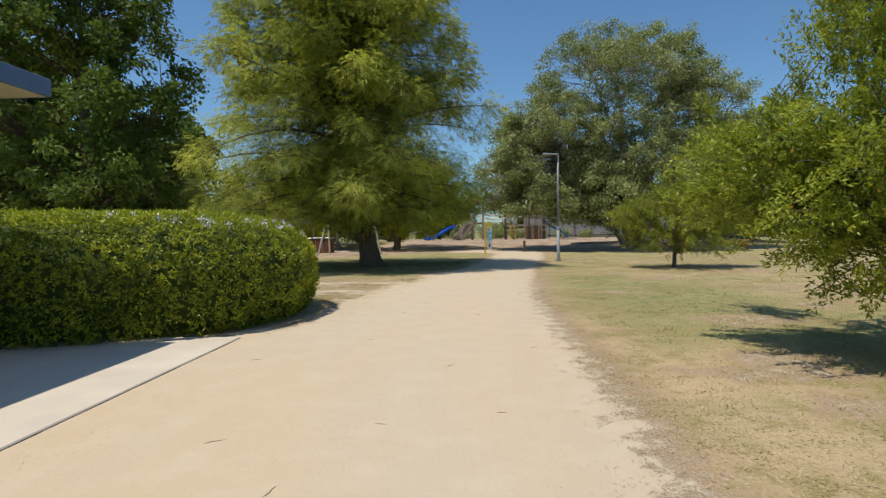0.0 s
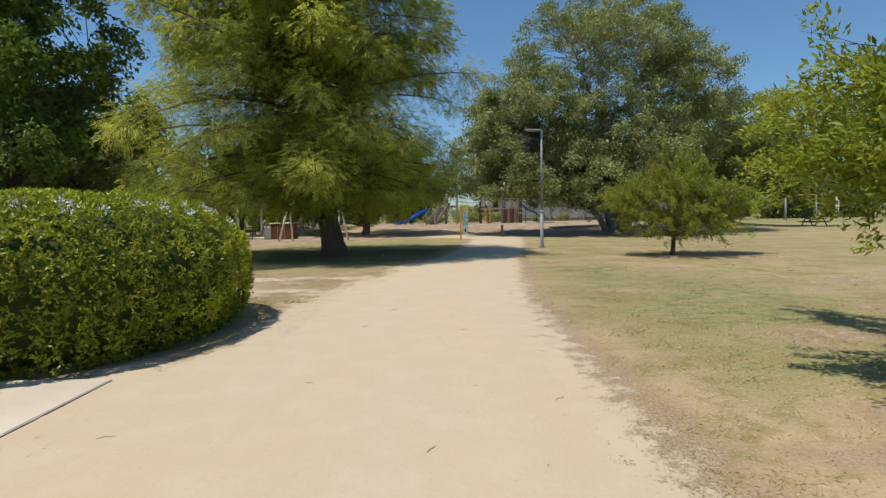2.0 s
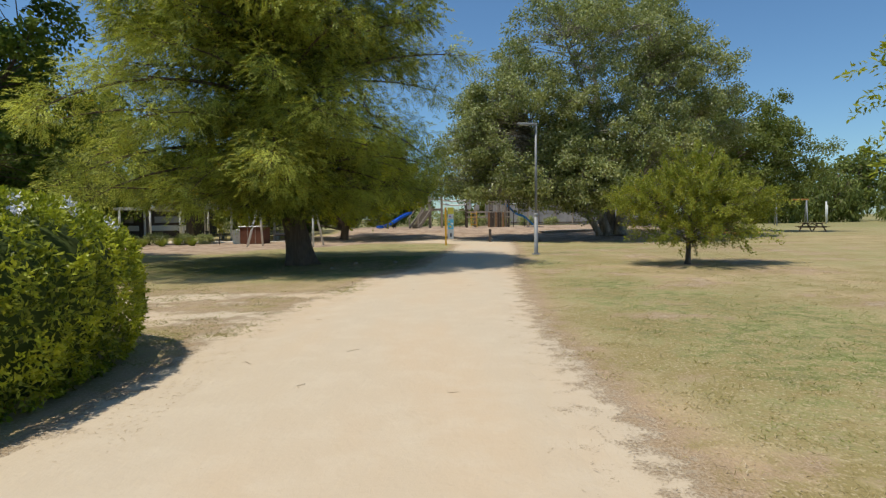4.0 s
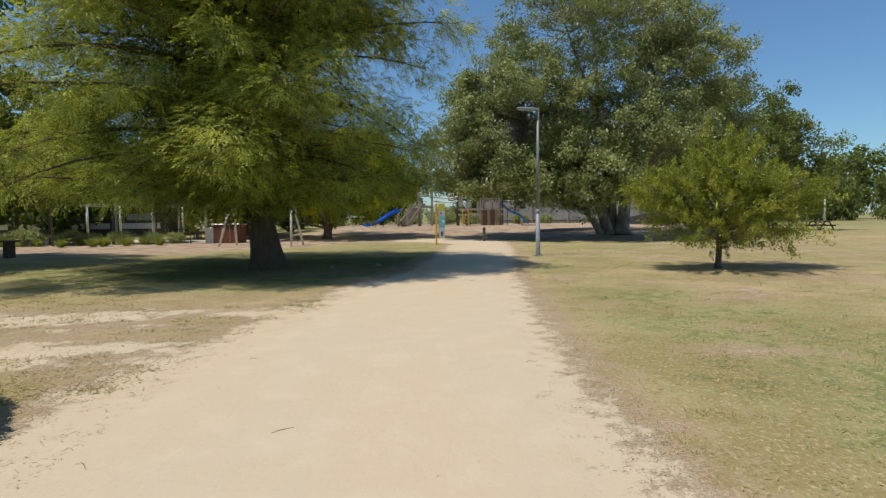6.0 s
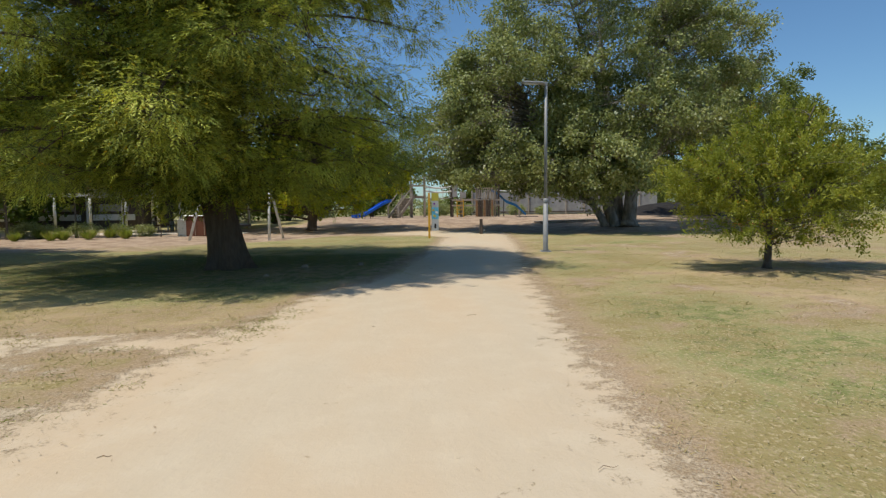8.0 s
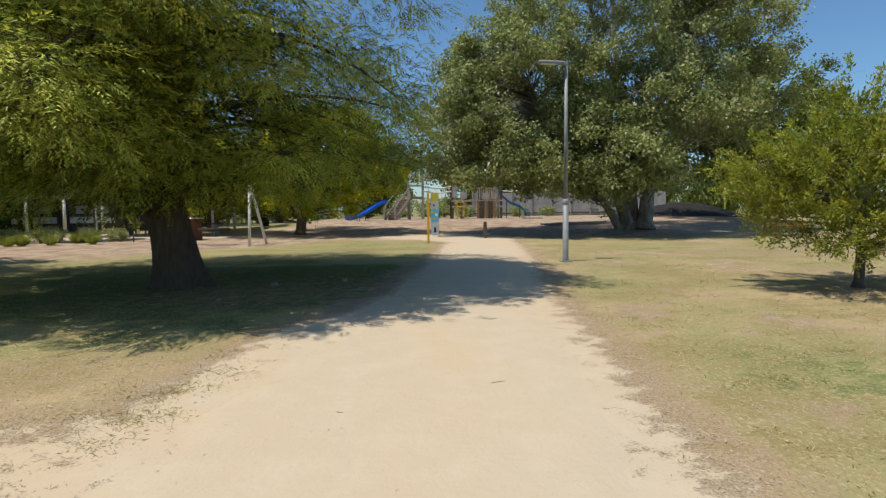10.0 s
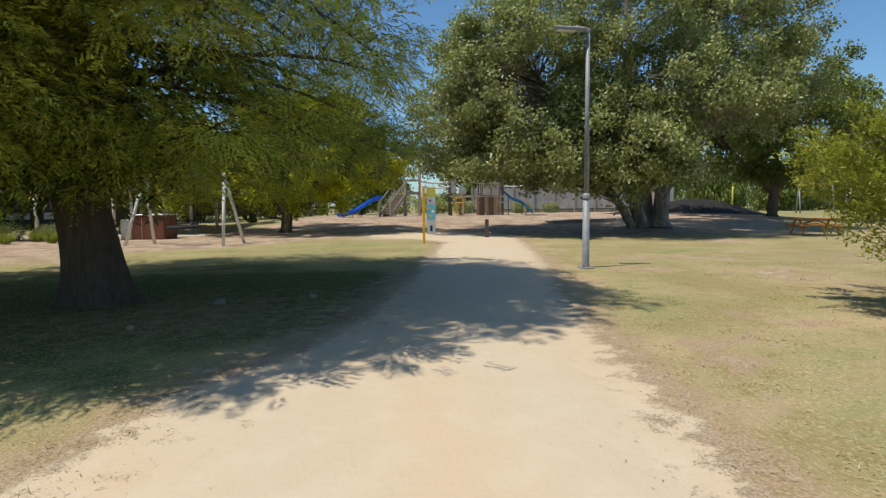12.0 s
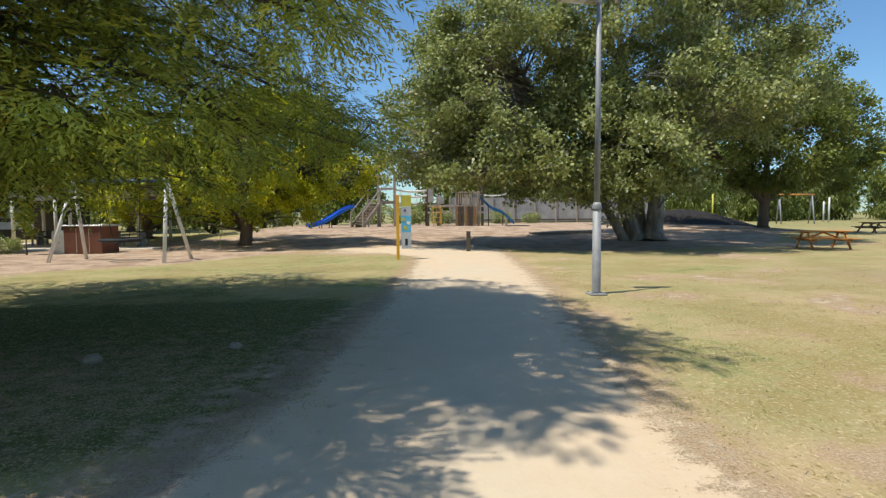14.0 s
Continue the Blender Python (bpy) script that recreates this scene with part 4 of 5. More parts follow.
far_tall = leafy_tree("tree", -33.0, 50.0, "tall dark green tree beyond the park lawn", 32,
                      [([(0, 0, 0), (0.1, 0, 4), (0, 0, 11)], 0.32, 0.1), ([(0, 0, 3), (1.5, 0, 5), (2.6, 0, 8)], 0.12, 0.05), ([(0, 0, 3), (-1.5, 0, 5), (-2.6, 0, 8)], 0.12, 0.05)],
                      [((0, 0, 6.0), (3.8, 3.8, 4.6)), ((0.4, 0, 10), (2.6, 2.6, 3.2)), ((0, 0.5, 3.0), (4.0, 3.6, 2.4))], 115, 42, 0.54, 0.62, M_DARKLEAF, M_BARK, 1.0, inner=0.55, fine=False)
far_willow = leafy_tree("willow_tree", 62.0, 104.0, "pale green weeping tree beyond the field", 33,
                        [([(0, 0, 0), (0.1, 0, 2), (0, 0, 6)], 0.35, 0.14), ([(0, 0, 2), (2, 0, 5), (4, 0, 6)], 0.16, 0.05), ([(0, 0, 2), (-2, 0, 5), (-4, 0, 6)], 0.16, 0.05)],
                        [((0, 0, 4.6), (5.6, 4.6, 3.6)), ((0, 0, 2.6), (6.2, 4.8, 2.4))], 160, 56, 0.8, 0.25, M_FARLEAF, M_BARK, 1.15, droop=2.2, inner=0.6, flat=1.2, fine=False)
for px, py, s, turn in ((-24, 78, 1.1, 40), (-15, 84, 1.0, 100), (-6, 92, 0.95, 200), (-38, 66, 1.2, 310), (-45, 52, 1.3, 20), (-10, 72, 0.8, 150), (30, 92, 0.9, 60), (44, 112, 1.5, 90), (96, 128, 1.6, 10),
                        (-14, -22, 1.3, 30), (9, -26, 1.5, 80), (24, -14, 1.4, 160), (-2, 104, 0.8, 70), (14, 100, 0.6, 70), (120, 120, 1.7, 230), (8.5, 84, 0.85, 15), (14.5, 86, 0.95, 130), (21, 84, 1.0, 250), (-50, 36, 1.4, 200)):
    copy_thing(far_round, pose(px, py, gz(px, py), 0, 0, turn) @ Matrix.Diagonal((s, s, s, 1)))
for px, py, s, turn in ((-30, 58, 1.0, 50), (-20, 72, 0.9, 120), (-27, 34, 1.15, 220), (-34, 40, 1.25, 300), (-12, 64, 0.72, 10), (-40, 78, 1.4, 80), (30, 110, 1.2, 140), (75, 140, 1.7, 200), (28, 132, 1.3, 30), (-3.5, 70, 0.62, 30), (-29, 46, 0.8, 10)):
    copy_thing(far_tall, pose(px, py, gz(px, py), 0, 0, turn) @ Matrix.Diagonal((s, s, s, 1)))
for px, py, s, turn in ((48, 100, 0.95, 40), (76, 110, 1.1, 100), (90, 106, 1.15, 200), (108, 112, 1.2, 10), (36, 96, 0.85, 80), (26, 84, 0.55, 20), (128, 104, 1.3, 20)):
    copy_thing(far_willow, pose(px, py, gz(px, py), 0, 0, turn) @ Matrix.Diagonal((s, s, s, 1)))
young = leafy_tree("young_tree", -21.3, 42.6, "slim young tree in the planted bed", 34,
                   [([(0, 0, 0), (0.03, 0, 1.5), (0, 0, 4.4)], 0.07, 0.02)],
                   [((0, 0, 3.7), (1.25, 1.25, 1.5)), ((0, 0, 4.8), (0.8, 0.8, 1.1))], 90, 70, 0.13, 0.5, M_FARLEAF, M_BARKGREY, 0.42, inner=0.4, twig=0.006)
for px, py, s, turn in ((-24.5, 44, 1.1, 30), (-23.4, 45, 1.0, 90), (-22.4, 44.2, 1.15, 190), (-18.5, 44, 1.05, 250), (-16.6, 45.5, 0.9, 20), (-26.5, 43, 1.2, 120)):
    copy_thing(young, pose(px, py, 0, 0, 0, turn) @ Matrix.Diagonal((s, s, s, 1)))
leafy_tree("sapling", -13.7, 43.6, "narrow sapling tied beside the barbecue", 35, [([(0, 0, 0), (0.02, 0, 1), (0, 0, 3.3)], 0.03, 0.01)],
           [((0, 0, 2.2), (0.34, 0.34, 1.2)), ((0.1, 0, 1.2), (0.3, 0.3, 0.6))], 40, 40, 0.12, 0.5, M_ELM, M_BARKGREY, 0.2, inner=0.2, twig=0.003)


# ---- street furniture ----
def build_lamp():
    lamp = thing("street_lamp", 4.68, 29.3, "galvanised steel lamp post with a flat lamp head", "lamp")
    foot = part("base_plate", Shape().box((0, 0, 0.012), (0.32, 0.32, 0.024), bevel=0.004), M_GALV, lamp)
    for a in (-1, 1):
        for b in (-1, 1):
            part("bolt", Shape().lathe((0.12 * a, 0.12 * b, 0.024), [(0.016, 0), (0.016, 0.03), (0.008, 0.04)], 8), M_GALV, foot)
    part("lower_pole", Shape().lathe((0, 0, 0.02), [(0.085, 0), (0.083, 0.05), (0.078, 1.62)], 24), M_GALV, lamp, soft=True)
    part("collar", Shape().lathe((0, 0, 1.60), [(0.084, 0), (0.088, 0.03), (0.088, 0.10), (0.06, 0.15)], 24), M_GALV, lamp, soft=True)
    part("upper_pole", Shape().lathe((0, 0, 1.7), [(0.056, 0), (0.045, 3.72)], 20), M_GALV, lamp, soft=True)
    part("bracket", Shape().box((-0.03, 0, 5.44), (0.16, 0.11, 0.10), bevel=0.02), M_GALV, lamp)
    head = part("lamp_head", Shape().box((-0.42, 0, 5.47), (0.74, 0.22, 0.075), pose(0, 0, 0, 0, 2, 0), 0.025), M_GALV, lamp, "flat grey lamp head")
    part("lens", Shape().box((-0.5, 0, 5.427), (0.44, 0.17, 0.012), pose(0, 0, 0, 0, 2, 0), 0.003), M_LENS, head)


build_lamp()


def build_sign():
    sign = thing("park_sign", 1.2, 38.3, "tall yellow post with a printed vertical sign panel", "sign")
    part("post", Shape().box((0, 0, 1.08), (0.10, 0.10, 2.22), bevel=0.008), M_YELLOWPAINT, sign, "square yellow post")
    panel = part("panel", Shape().box((0.29, 0, 1.28), (0.34, 0.03, 1.82), bevel=0.004), M_OLIVE, sign, "olive yellow printed panel")
    for z in (0.6, 1.9):
        part("clip", Shape().box((0.085, 0, z), (0.08, 0.04, 0.05), bevel=0.004), M_GALV, sign)
    part("picture", Shape().box((0.29, -0.02, 1.215), (0.33, 0.008, 0.57), bevel=0.002), M_SKYPRINT, panel, "sky blue picture field")
    part("footer", Shape().box((0.29, -0.02, 0.65), (0.33, 0.008, 0.555), bevel=0.002), M_GREYPRINT, panel, "pale grey footer field")
    part("band", Shape().box((0.29, -0.02, 1.655), (0.33, 0.008, 0.31), bevel=0.002), M_GREYPRINT, panel, "pale heading field")
    part("emblem", Shape().lathe((0, 0, 0), [(0.05, 0), (0.05, 0.004)], 12), M_PURPLE, panel, "purple emblem").matrix_local = pose(0.25, -0.026, 1.67, 90, 0, 0)
    for i, (zx, zz, w) in enumerate(((0.20, 1.36, 0.1), (0.36, 1.25, 0.12), (0.26, 1.08, 0.14))):
        part("shape", Shape().box((zx, -0.027, zz), (w, 0.006, 0.1), pose(0, 0, 0, 0, 20 * i, 0), 0.002), M_OLIVE if i != 1 else M_WHITE, panel)
    part("arrow", Shape().box((0.29, -0.027, 0.60), (0.09, 0.006, 0.22), bevel=0.002), M_DARK, panel, "dark bar mark")


build_sign()


def build_bollard():
    b = thing("bollard", 4.2, 41.9, "short dark timber bollard at the path's end", "bollard")
    part("post", Shape().box((0, 0, 0.38), (0.16, 0.16, 0.84), bevel=0.02), M_TIMBERDARK, b)
    part("cap", Shape().box((0, 0, 0.81), (0.17, 0.17, 0.04), bevel=0.015), M_TIMBERDARK, b)
    part("bracket", Shape().box((0.13, 0, 0.22), (0.14, 0.08, 0.06), bevel=0.01), M_GALV, b)


build_bollard()


def picnic_table(x, y, turn, wood, label):
    """A table with two fixed benches on splayed legs."""
    t = thing("picnic_table", x, y, label, "table", "picnic tables", turn=turn)
    for i in range(5):
        part("top_plank", Shape().box((0, -0.31 + 0.155 * i, 0.735), (1.9, 0.145, 0.04), bevel=0.006), wood, t)
    for s in (-1, 1):
        for i in range(2):
            part("seat_plank", Shape().box((0, s * (0.66 + 0.15 * i), 0.445), (1.9, 0.14, 0.04), bevel=0.006), wood, t)
    for e in (-1, 1):
        part("seat_beam", Shape().bar((e * 0.65, -0.86, 0.39), (e * 0.65, 0.86, 0.39), 0.05, 0.10, 0.006), wood, t)
        part("top_beam", Shape().bar((e * 0.65, -0.36, 0.685), (e * 0.65, 0.36, 0.685), 0.05, 0.07, 0.006), wood, t)
        for s in (-1, 1):
            part("leg", Shape().bar((e * 0.70, s * 0.72, -0.03), (e * 0.70, s * 0.22, 0.70), 0.05, 0.10, 0.006), wood, t)
    part("brace", Shape().bar((-0.64, 0, 0.42), (0, 0, 0.69), 0.04, 0.07, 0.005), wood, t)
    part("brace", Shape().bar((0.64, 0, 0.42), (0, 0, 0.69), 0.04, 0.07, 0.005), wood, t)


picnic_table(18.7, 40.3, -14, M_ORANGE, "orange oiled timber picnic table on the lawn")
picnic_table(33.6, 53.4, 8, M_BROWNWOOD, "brown timber picnic table under the shade tree")


def build_bench():
    b = thing("bench", -17.3, 32.2, "low dark timber bench table", "bench")
    for i in range(4):
        part("plank", Shape().box((0, -0.27 + 0.18 * i, 0.68), (2.0, 0.17, 0.06), bevel=0.008), M_TIMBERDARK, b)
    for e in (-0.75, 0.75):
        part("leg", Shape().box((e, 0, 0.31), (0.16, 0.5, 0.68), bevel=0.01), M_TIMBERDARK, b)


build_bench()


def build_swing():
    s = thing("basket_swing", -8.3, 39.5, "basket swing on a pale steel frame", "swing", z=0.0)
    la, ra = Vector((-1.65, 0.45, 2.75)), Vector((1.72, -0.35, 2.75))
    for apex, feet in ((la, ((-2.25, -0.2), (-1.75, 1.3))), (ra, ((1.82, -1.1), (2.1, 0.75)))):
        for fx, fy in feet:
            part("leg", Shape().tube([(fx, fy, -0.05), apex], 0.062, 12), M_STEELPAINT, s, soft=True)
        part("joint", Shape().box(apex, (0.2, 0.2, 0.16), bevel=0.03), M_STEELPAINT, s)
    part("crossbar", Shape().tube([la, ra], 0.055, 12), M_FASCIA, s, "blue steel crossbar", soft=True)
    mid = (la + ra) / 2
    ring = [(0.62 * math.cos(a), 0.62 * math.sin(a) + 0.05, 0.72) for a in np.linspace(0, 2 * math.pi, 33)]
    seat = part("basket", Shape().tube(ring, 0.06, 8, caps=False), M_DARK, s, "round black rope basket", soft=True)
    for i in range(-4, 5):
        w = math.sqrt(max(0.0, 0.36 - (0.13 * i) ** 2))
        part("rope", Shape().tube([(-w, 0.13 * i + 0.05, 0.72), (0, 0.13 * i + 0.05, 0.63), (w, 0.13 * i + 0.05, 0.72)], 0.014, 5), M_DARK, seat)
    for sx in (-1, 1):
        hook = mid + (ra - la) * 0.22 * sx
        for sy in (-1, 1):
            part("hanger", Shape().tube([hook, (0.44 * sx, 0.44 * sy + 0.05, 0.74)], 0.012, 5), M_DARK, s)


build_swing()


def build_barbecue():
    b = thing("barbecue", -11.7, 44.5, "rust-brown panelled park barbecue with a steel top", "barbecue", z=0.0, turn=-6)
    part("body", Shape().box((0.1, 0, 0.56), (1.6, 1.2, 1.14), bevel=0.01), M_RUST, b)
    for i in range(3):
        part("panel", Shape().box((-0.43 + 0.53 * i, -0.612, 0.56), (0.51, 0.03, 1.06), bevel=0.006), M_RUST, b)
    for i in range(2):
        part("strip", Shape().box((-0.165 + 0.53 * i, -0.62, 0.54), (0.03, 0.03, 1.0), bevel=0.004), M_TIMBER, b)
    top = part("worktop", Shape().box((0.1, 0, 1.16), (1.72, 1.36, 0.06), bevel=0.01), M_STAINLESS, b, "stainless steel worktop")
    part("side_plate", Shape().box((-0.98, 0, 0.47), (0.52, 1.1, 0.96), bevel=0.006), M_STAINLESS, b, "bright steel side plate")
    part("hotplate", Shape().box((-0.35, 0, 1.20), (0.7, 0.5, 0.02), bevel=0.004), M_DARK, top)


build_barbecue()


def build_shelter():
    s = thing("picnic_shelter", -14.6, 50.6, "open picnic shelter with a cream flat roof on white posts", "shelter", z=0.0)
    for px in (-3.6, 0.0, 3.2):
        for py in (-1.9, 2.4):
            part("post", Shape().tube([(px, py, 0), (px, py, 2.75)], 0.085, 12), M_STEELPAINT, s, soft=True)
    part("roof", Shape().box((-0.3, 0.3, 2.86), (9.6, 6.4, 0.12), pose(0, 0, 0, 4, 0, 0), 0.01), M_ROOF, s)
    part("fascia", Shape().box((-0.3, -2.93, 2.62), (9.7, 0.05, 0.62), bevel=0.01), M_ROOF, s, "cream fascia")
    part("gutter", Shape().box((-0.3, -3.0, 2.94), (9.8, 0.1, 0.09), bevel=0.02), M_ORANGE, s, "rust orange gutter")
    part("floor_slab", Shape().box((-0.3, -0.6, 0.0), (10.2, 7.6, 0.1), bevel=0.02), M_CONC, s, "concrete floor")
    for px, py in ((-2.0, 0.2), (2.9, -2.2)):
        t = thing("shelter_table", -14.6 + px, 50.6 + py, "dark steel table with fixed seats under the shelter", "table", "shelter tables", z=0.05)
        part("tabletop", Shape().box((0, 0, 0.72), (1.9, 0.8, 0.05), bevel=0.01), M_TIMBERDARK, t)
        for e in (-0.6, 0.6):
            part("leg", Shape().box((e, 0, 0.35), (0.1, 0.5, 0.7), bevel=0.01), M_GALV, t)
        for sd in (-1, 1):
            part("seat", Shape().box((0, 0.68 * sd, 0.43), (1.9, 0.32, 0.05), bevel=0.01), M_TIMBERDARK, t)
            for e in (-0.6, 0.6):
                part("seat_leg", Shape().box((e, 0.66 * sd, 0.2), (0.08, 0.08, 0.4), bevel=0.008), M_GALV, t)
    # the second row of posts further off, under a flat beam
    f = thing("pergola", -21.5, 55.5, "white posts with a flat beam behind the garden bed", "pergola", z=0.0)
    for px in (-5, -2.4, 0.2, 2.6):
        part("post", Shape().tube([(px, 0, 0), (px, 0, 2.6)], 0.1, 12), M_STEELPAINT, f, soft=True)
    part("beam", Shape().box((-1.2, 0, 2.7), (8.6, 0.2, 0.24), bevel=0.02), M_STEELPAINT, f)
    # the low block behind
    h = thing("park_building", -31.0, 63.0, "low grey building with white panels behind the trees", "building", z=0.0)
    # the dark timber colour puts shade on the wall behind the pale panels
    part("wall", Shape().box((0, 0, 1.4), (18, 6, 2.8)), M_TIMBERDARK, h, "wall coloured dark to stand for shade")
    part("roof", Shape().box((0, 0, 2.9), (19, 7, 0.2), bevel=0.03), M_ROOF, h)
    for i in range(4):
        part("panel", Shape().box((-6.6 + 4.4 * i, -3.03, 0.95), (3.4, 0.06, 0.5), bevel=0.01), M_WHITE, h, "white wall panel")
        part("window", Shape().box((-6.6 + 4.4 * i, -3.03, 1.75), (2.4, 0.06, 0.6), bevel=0.01), M_FENCE, h, "grey window band")
        part("column", Shape().box((-8.6 + 4.4 * i, -3.3, 1.4), (0.16, 0.16, 2.8), bevel=0.02), M_STEELPAINT, h)


build_shelter()


# ---- the playground on the mound ----
def build_slide():
    s = thing("slide", -3.0, 58.6, "straight bright blue plastic slide", "slide")
    pts = []
    for u in np.linspace(0, 1, 15):
        z = 0.22 + 1.35 * smooth(0.05, 1.1, u) if u > 0.12 else 0.22
        pts.append((-1.4 + 3.05 * u, 0.0 + 1.2 * u, z))
    side = Vector((-0.3, 0.92, 0)).normalized() * 0.48
    part("chute", Shape().ribbon(pts, side, 0.05), M_BLUE, s, "bright blue chute", soft=False)
    for sg in (-1, 1):
        rail = [Vector(p) + side * sg * 1.06 + Vector((0, 0, 0.09)) for p in pts]
        part("side_wall", Shape().ribbon(rail, side.normalized() * 0.035, 0.24), M_BLUE, s)
    for k in (1, 4, 7):
        p = Vector(pts[k])
        for sg in (-1, 1):
            q = p + side * sg * 0.8
            part("support", Shape().tube([(q.x, q.y, -0.1), (q.x, q.y, q.z - 0.04)], 0.03, 8), M_TIMBERDARK, s)


build_slide()


def build_stairs():
    s = thing("play_stairs", -0.75, 60.5, "weathered timber stairs with rails up to the deck", "stairs", turn=48)
    n = 8
    for i in range(n):
        part("tread", Shape().box((-0.2 + 0.22 * i, 0.0, 0.2 + 0.215 * i), (0.27, 1.1, 0.05), bevel=0.008), M_TIMBER, s)
        part("riser", Shape().box((-0.09 + 0.22 * i, 0.0, 0.1 + 0.215 * i), (0.03, 1.08, 0.19), bevel=0.004), M_TIMBER, s)
    for sd in (-0.6, 0.6):
        part("stringer", Shape().bar((-0.45, sd, 0.02), (1.65, sd, 1.95), 0.06, 0.26, 0.01), M_TIMBER, s)
        part("handrail", Shape().bar((-0.5, sd, 1.0), (1.6, sd, 2.95), 0.06, 0.08, 0.01), M_TIMBER, s)
        for i in (0, 2):
            x = -0.45 + 0.9 * i
            part("post", Shape().box((x, sd, 0.55 + 0.42 * i), (0.11, 0.11, 1.15 + 0.84 * i), bevel=0.012), M_TIMBER, s)


build_stairs()


def build_towers():
    a = thing("play_tower", 1.1, 62.2, "weathered timber play deck on square posts", "play equipment", "play towers")
    for px in (-0.62, 0.62):
        for py in (-0.8, 0.8):
            part("post", Shape().box((px, py, 2.05), (0.17, 0.17, 4.2), bevel=0.015), M_TIMBER, a)
    for i in range(7):
        part("deck_plank", Shape().box((-0.57 + 0.19 * i, 0, 1.9), (0.18, 1.8, 0.045), bevel=0.006), M_TIMBER, a)
    for py in (-0.82, 0.82):
        part("beam", Shape().box((0, py, 1.8), (1.4, 0.08, 0.16), bevel=0.01), M_TIMBER, a)
        part("rail", Shape().box((0, py, 2.85), (1.4, 0.07, 0.1), bevel=0.01), M_TIMBER, a)
    # the rope bridge
    b = thing("rope_bridge", 3.1, 62.2, "swaying plank bridge with pale rope handrails", "bridge")
    for sd in (-0.5, 0.5):
        for z0, dip in ((2.85, 0.22), (2.45, 0.22)):
            pts = [(-1.5 + 3.0 * u, sd, z0 - dip * 4 * u * (1 - u)) for u in np.linspace(0, 1, 9)]
            part("handrail", Shape().tube(pts, 0.06, 8), M_WHITE, b, "pale rope handrail", soft=True)
        for u in (0.2, 0.4, 0.6, 0.8):
            x, k = -1.5 + 3 * u, 0.22 * 4 * u * (1 - u)
            part("hanger", Shape().tube([(x, sd, 2.85 - k), (x, sd, 1.9 - k)], 0.015, 5), M_WHITE, b)
    for i in range(13):
        u = (i + 0.5) / 13
        part("plank", Shape().box((-1.5 + 3 * u, 0, 1.88 - 0.22 * 4 * u * (1 - u)), (0.19, 1.0, 0.05), bevel=0.006), M_TIMBER, b)
    # the second tower with its cross walls
    c = thing("play_tower", 6.3, 62.2, "low timber play tower with panels, slats and a yellow ladder", "play equipment", "play towers")
    for px, top in ((-2.1, 2.9), (-1.2, 2.3), (0.35, 2.7), (1.1, 2.4), (1.75, 2.6), (2.05, 3.9)):
        for py in (-0.8, 0.8):
            part("post", Shape().box((px, py, top / 2 - 0.05), (0.17, 0.17, top + 0.1), bevel=0.015), M_TIMBER if top < 2.65 else M_TIMBERDARK, c)
    for py in (-0.82, 0.82):
        for z in (1.02, 1.5):
            part("rail", Shape().box((0, py + (0.11 if py > 0 else -0.11), z), (4.3, 0.06, 0.13), bevel=0.01), M_TIMBER, c)
    for i in range(10):
        part("deck_plank", Shape().box((-2.0 + 0.445 * i, 0, 1.6), (0.42, 1.5, 0.045), bevel=0.006), M_TIMBER, c)
    for i in range(7):
        part("slat", Shape().box((0.05 + 0.235 * i, -0.99, 0.75), (0.2, 0.03, 1.46), bevel=0.006), M_TIMBERDARK if i % 3 else M_BROWNWOOD, c)
    for i in range(11):
        part("baluster", Shape().box((0.0 + 0.17 * i, -0.97, 2.1), (0.07, 0.04, 0.85), bevel=0.006), M_TIMBER, c)
    part("top_rail", Shape().box((0.85, -0.97, 2.55), (2.0, 0.06, 0.08), bevel=0.01), M_TIMBER, c)
    part("panel", Shape().box((-1.9, -0.92, 2.35), (0.42, 0.05, 1.1), bevel=0.01), M_FENCE, c, "grey board panel")
    part("panel", Shape().box((-1.1, -0.92, 1.95), (0.42, 0.05, 0.55), bevel=0.01), M_FENCE, c, "grey board panel")
    ladder = part("ladder", Shape().bar((-1.72, -1.15, 0.0), (-1.72, -0.95, 1.55), 0.06, 0.06, 0.01), M_YELLOWPAINT, c, "yellow ladder side")
    part("side_bar", Shape().bar((-1.15, -1.15, 0.0), (-1.15, -0.95, 1.55), 0.06, 0.06, 0.01), M_YELLOWPAINT, ladder)
    for i in range(4):
        z = 0.3 + 0.36 * i
        part("rung", Shape().bar((-1.72, -1.15 + 0.13 * z, z), (-1.15, -1.15 + 0.13 * z, z), 0.045, 0.045, 0.008), M_YELLOWPAINT, ladder)
    # ropes on to the far post
    r = thing("rope_rail", 9.6, 63.2, "pale rope rail strung between tall timber posts", "rail")
    for px in (-1.2, 1.0):
        part("post", Shape().box((px, 0, 1.3), (0.16, 0.16, 2.7), bevel=0.015), M_TIMBER, r)
    part("rope", Shape().tube([(-1.2 + 2.2 * u, -0.1, 2.45 - 0.5 * u * (1 - u)) for u in np.linspace(0, 1, 8)], 0.05, 8), M_WHITE, r, soft=True)
    # teal slide
    t = thing("wave_slide", 9.3, 62.0, "dark teal-blue wavy plastic slide", "slide")
    pts = [(-1.5 + 3.1 * u, -0.3 * u, 2.35 - 2.05 * u + 0.1 * math.sin(u * 11)) for u in np.linspace(0, 1, 15)]
    part("chute", Shape().ribbon(pts, (0.06, 0.3, 0), 0.05), M_TEAL, t)
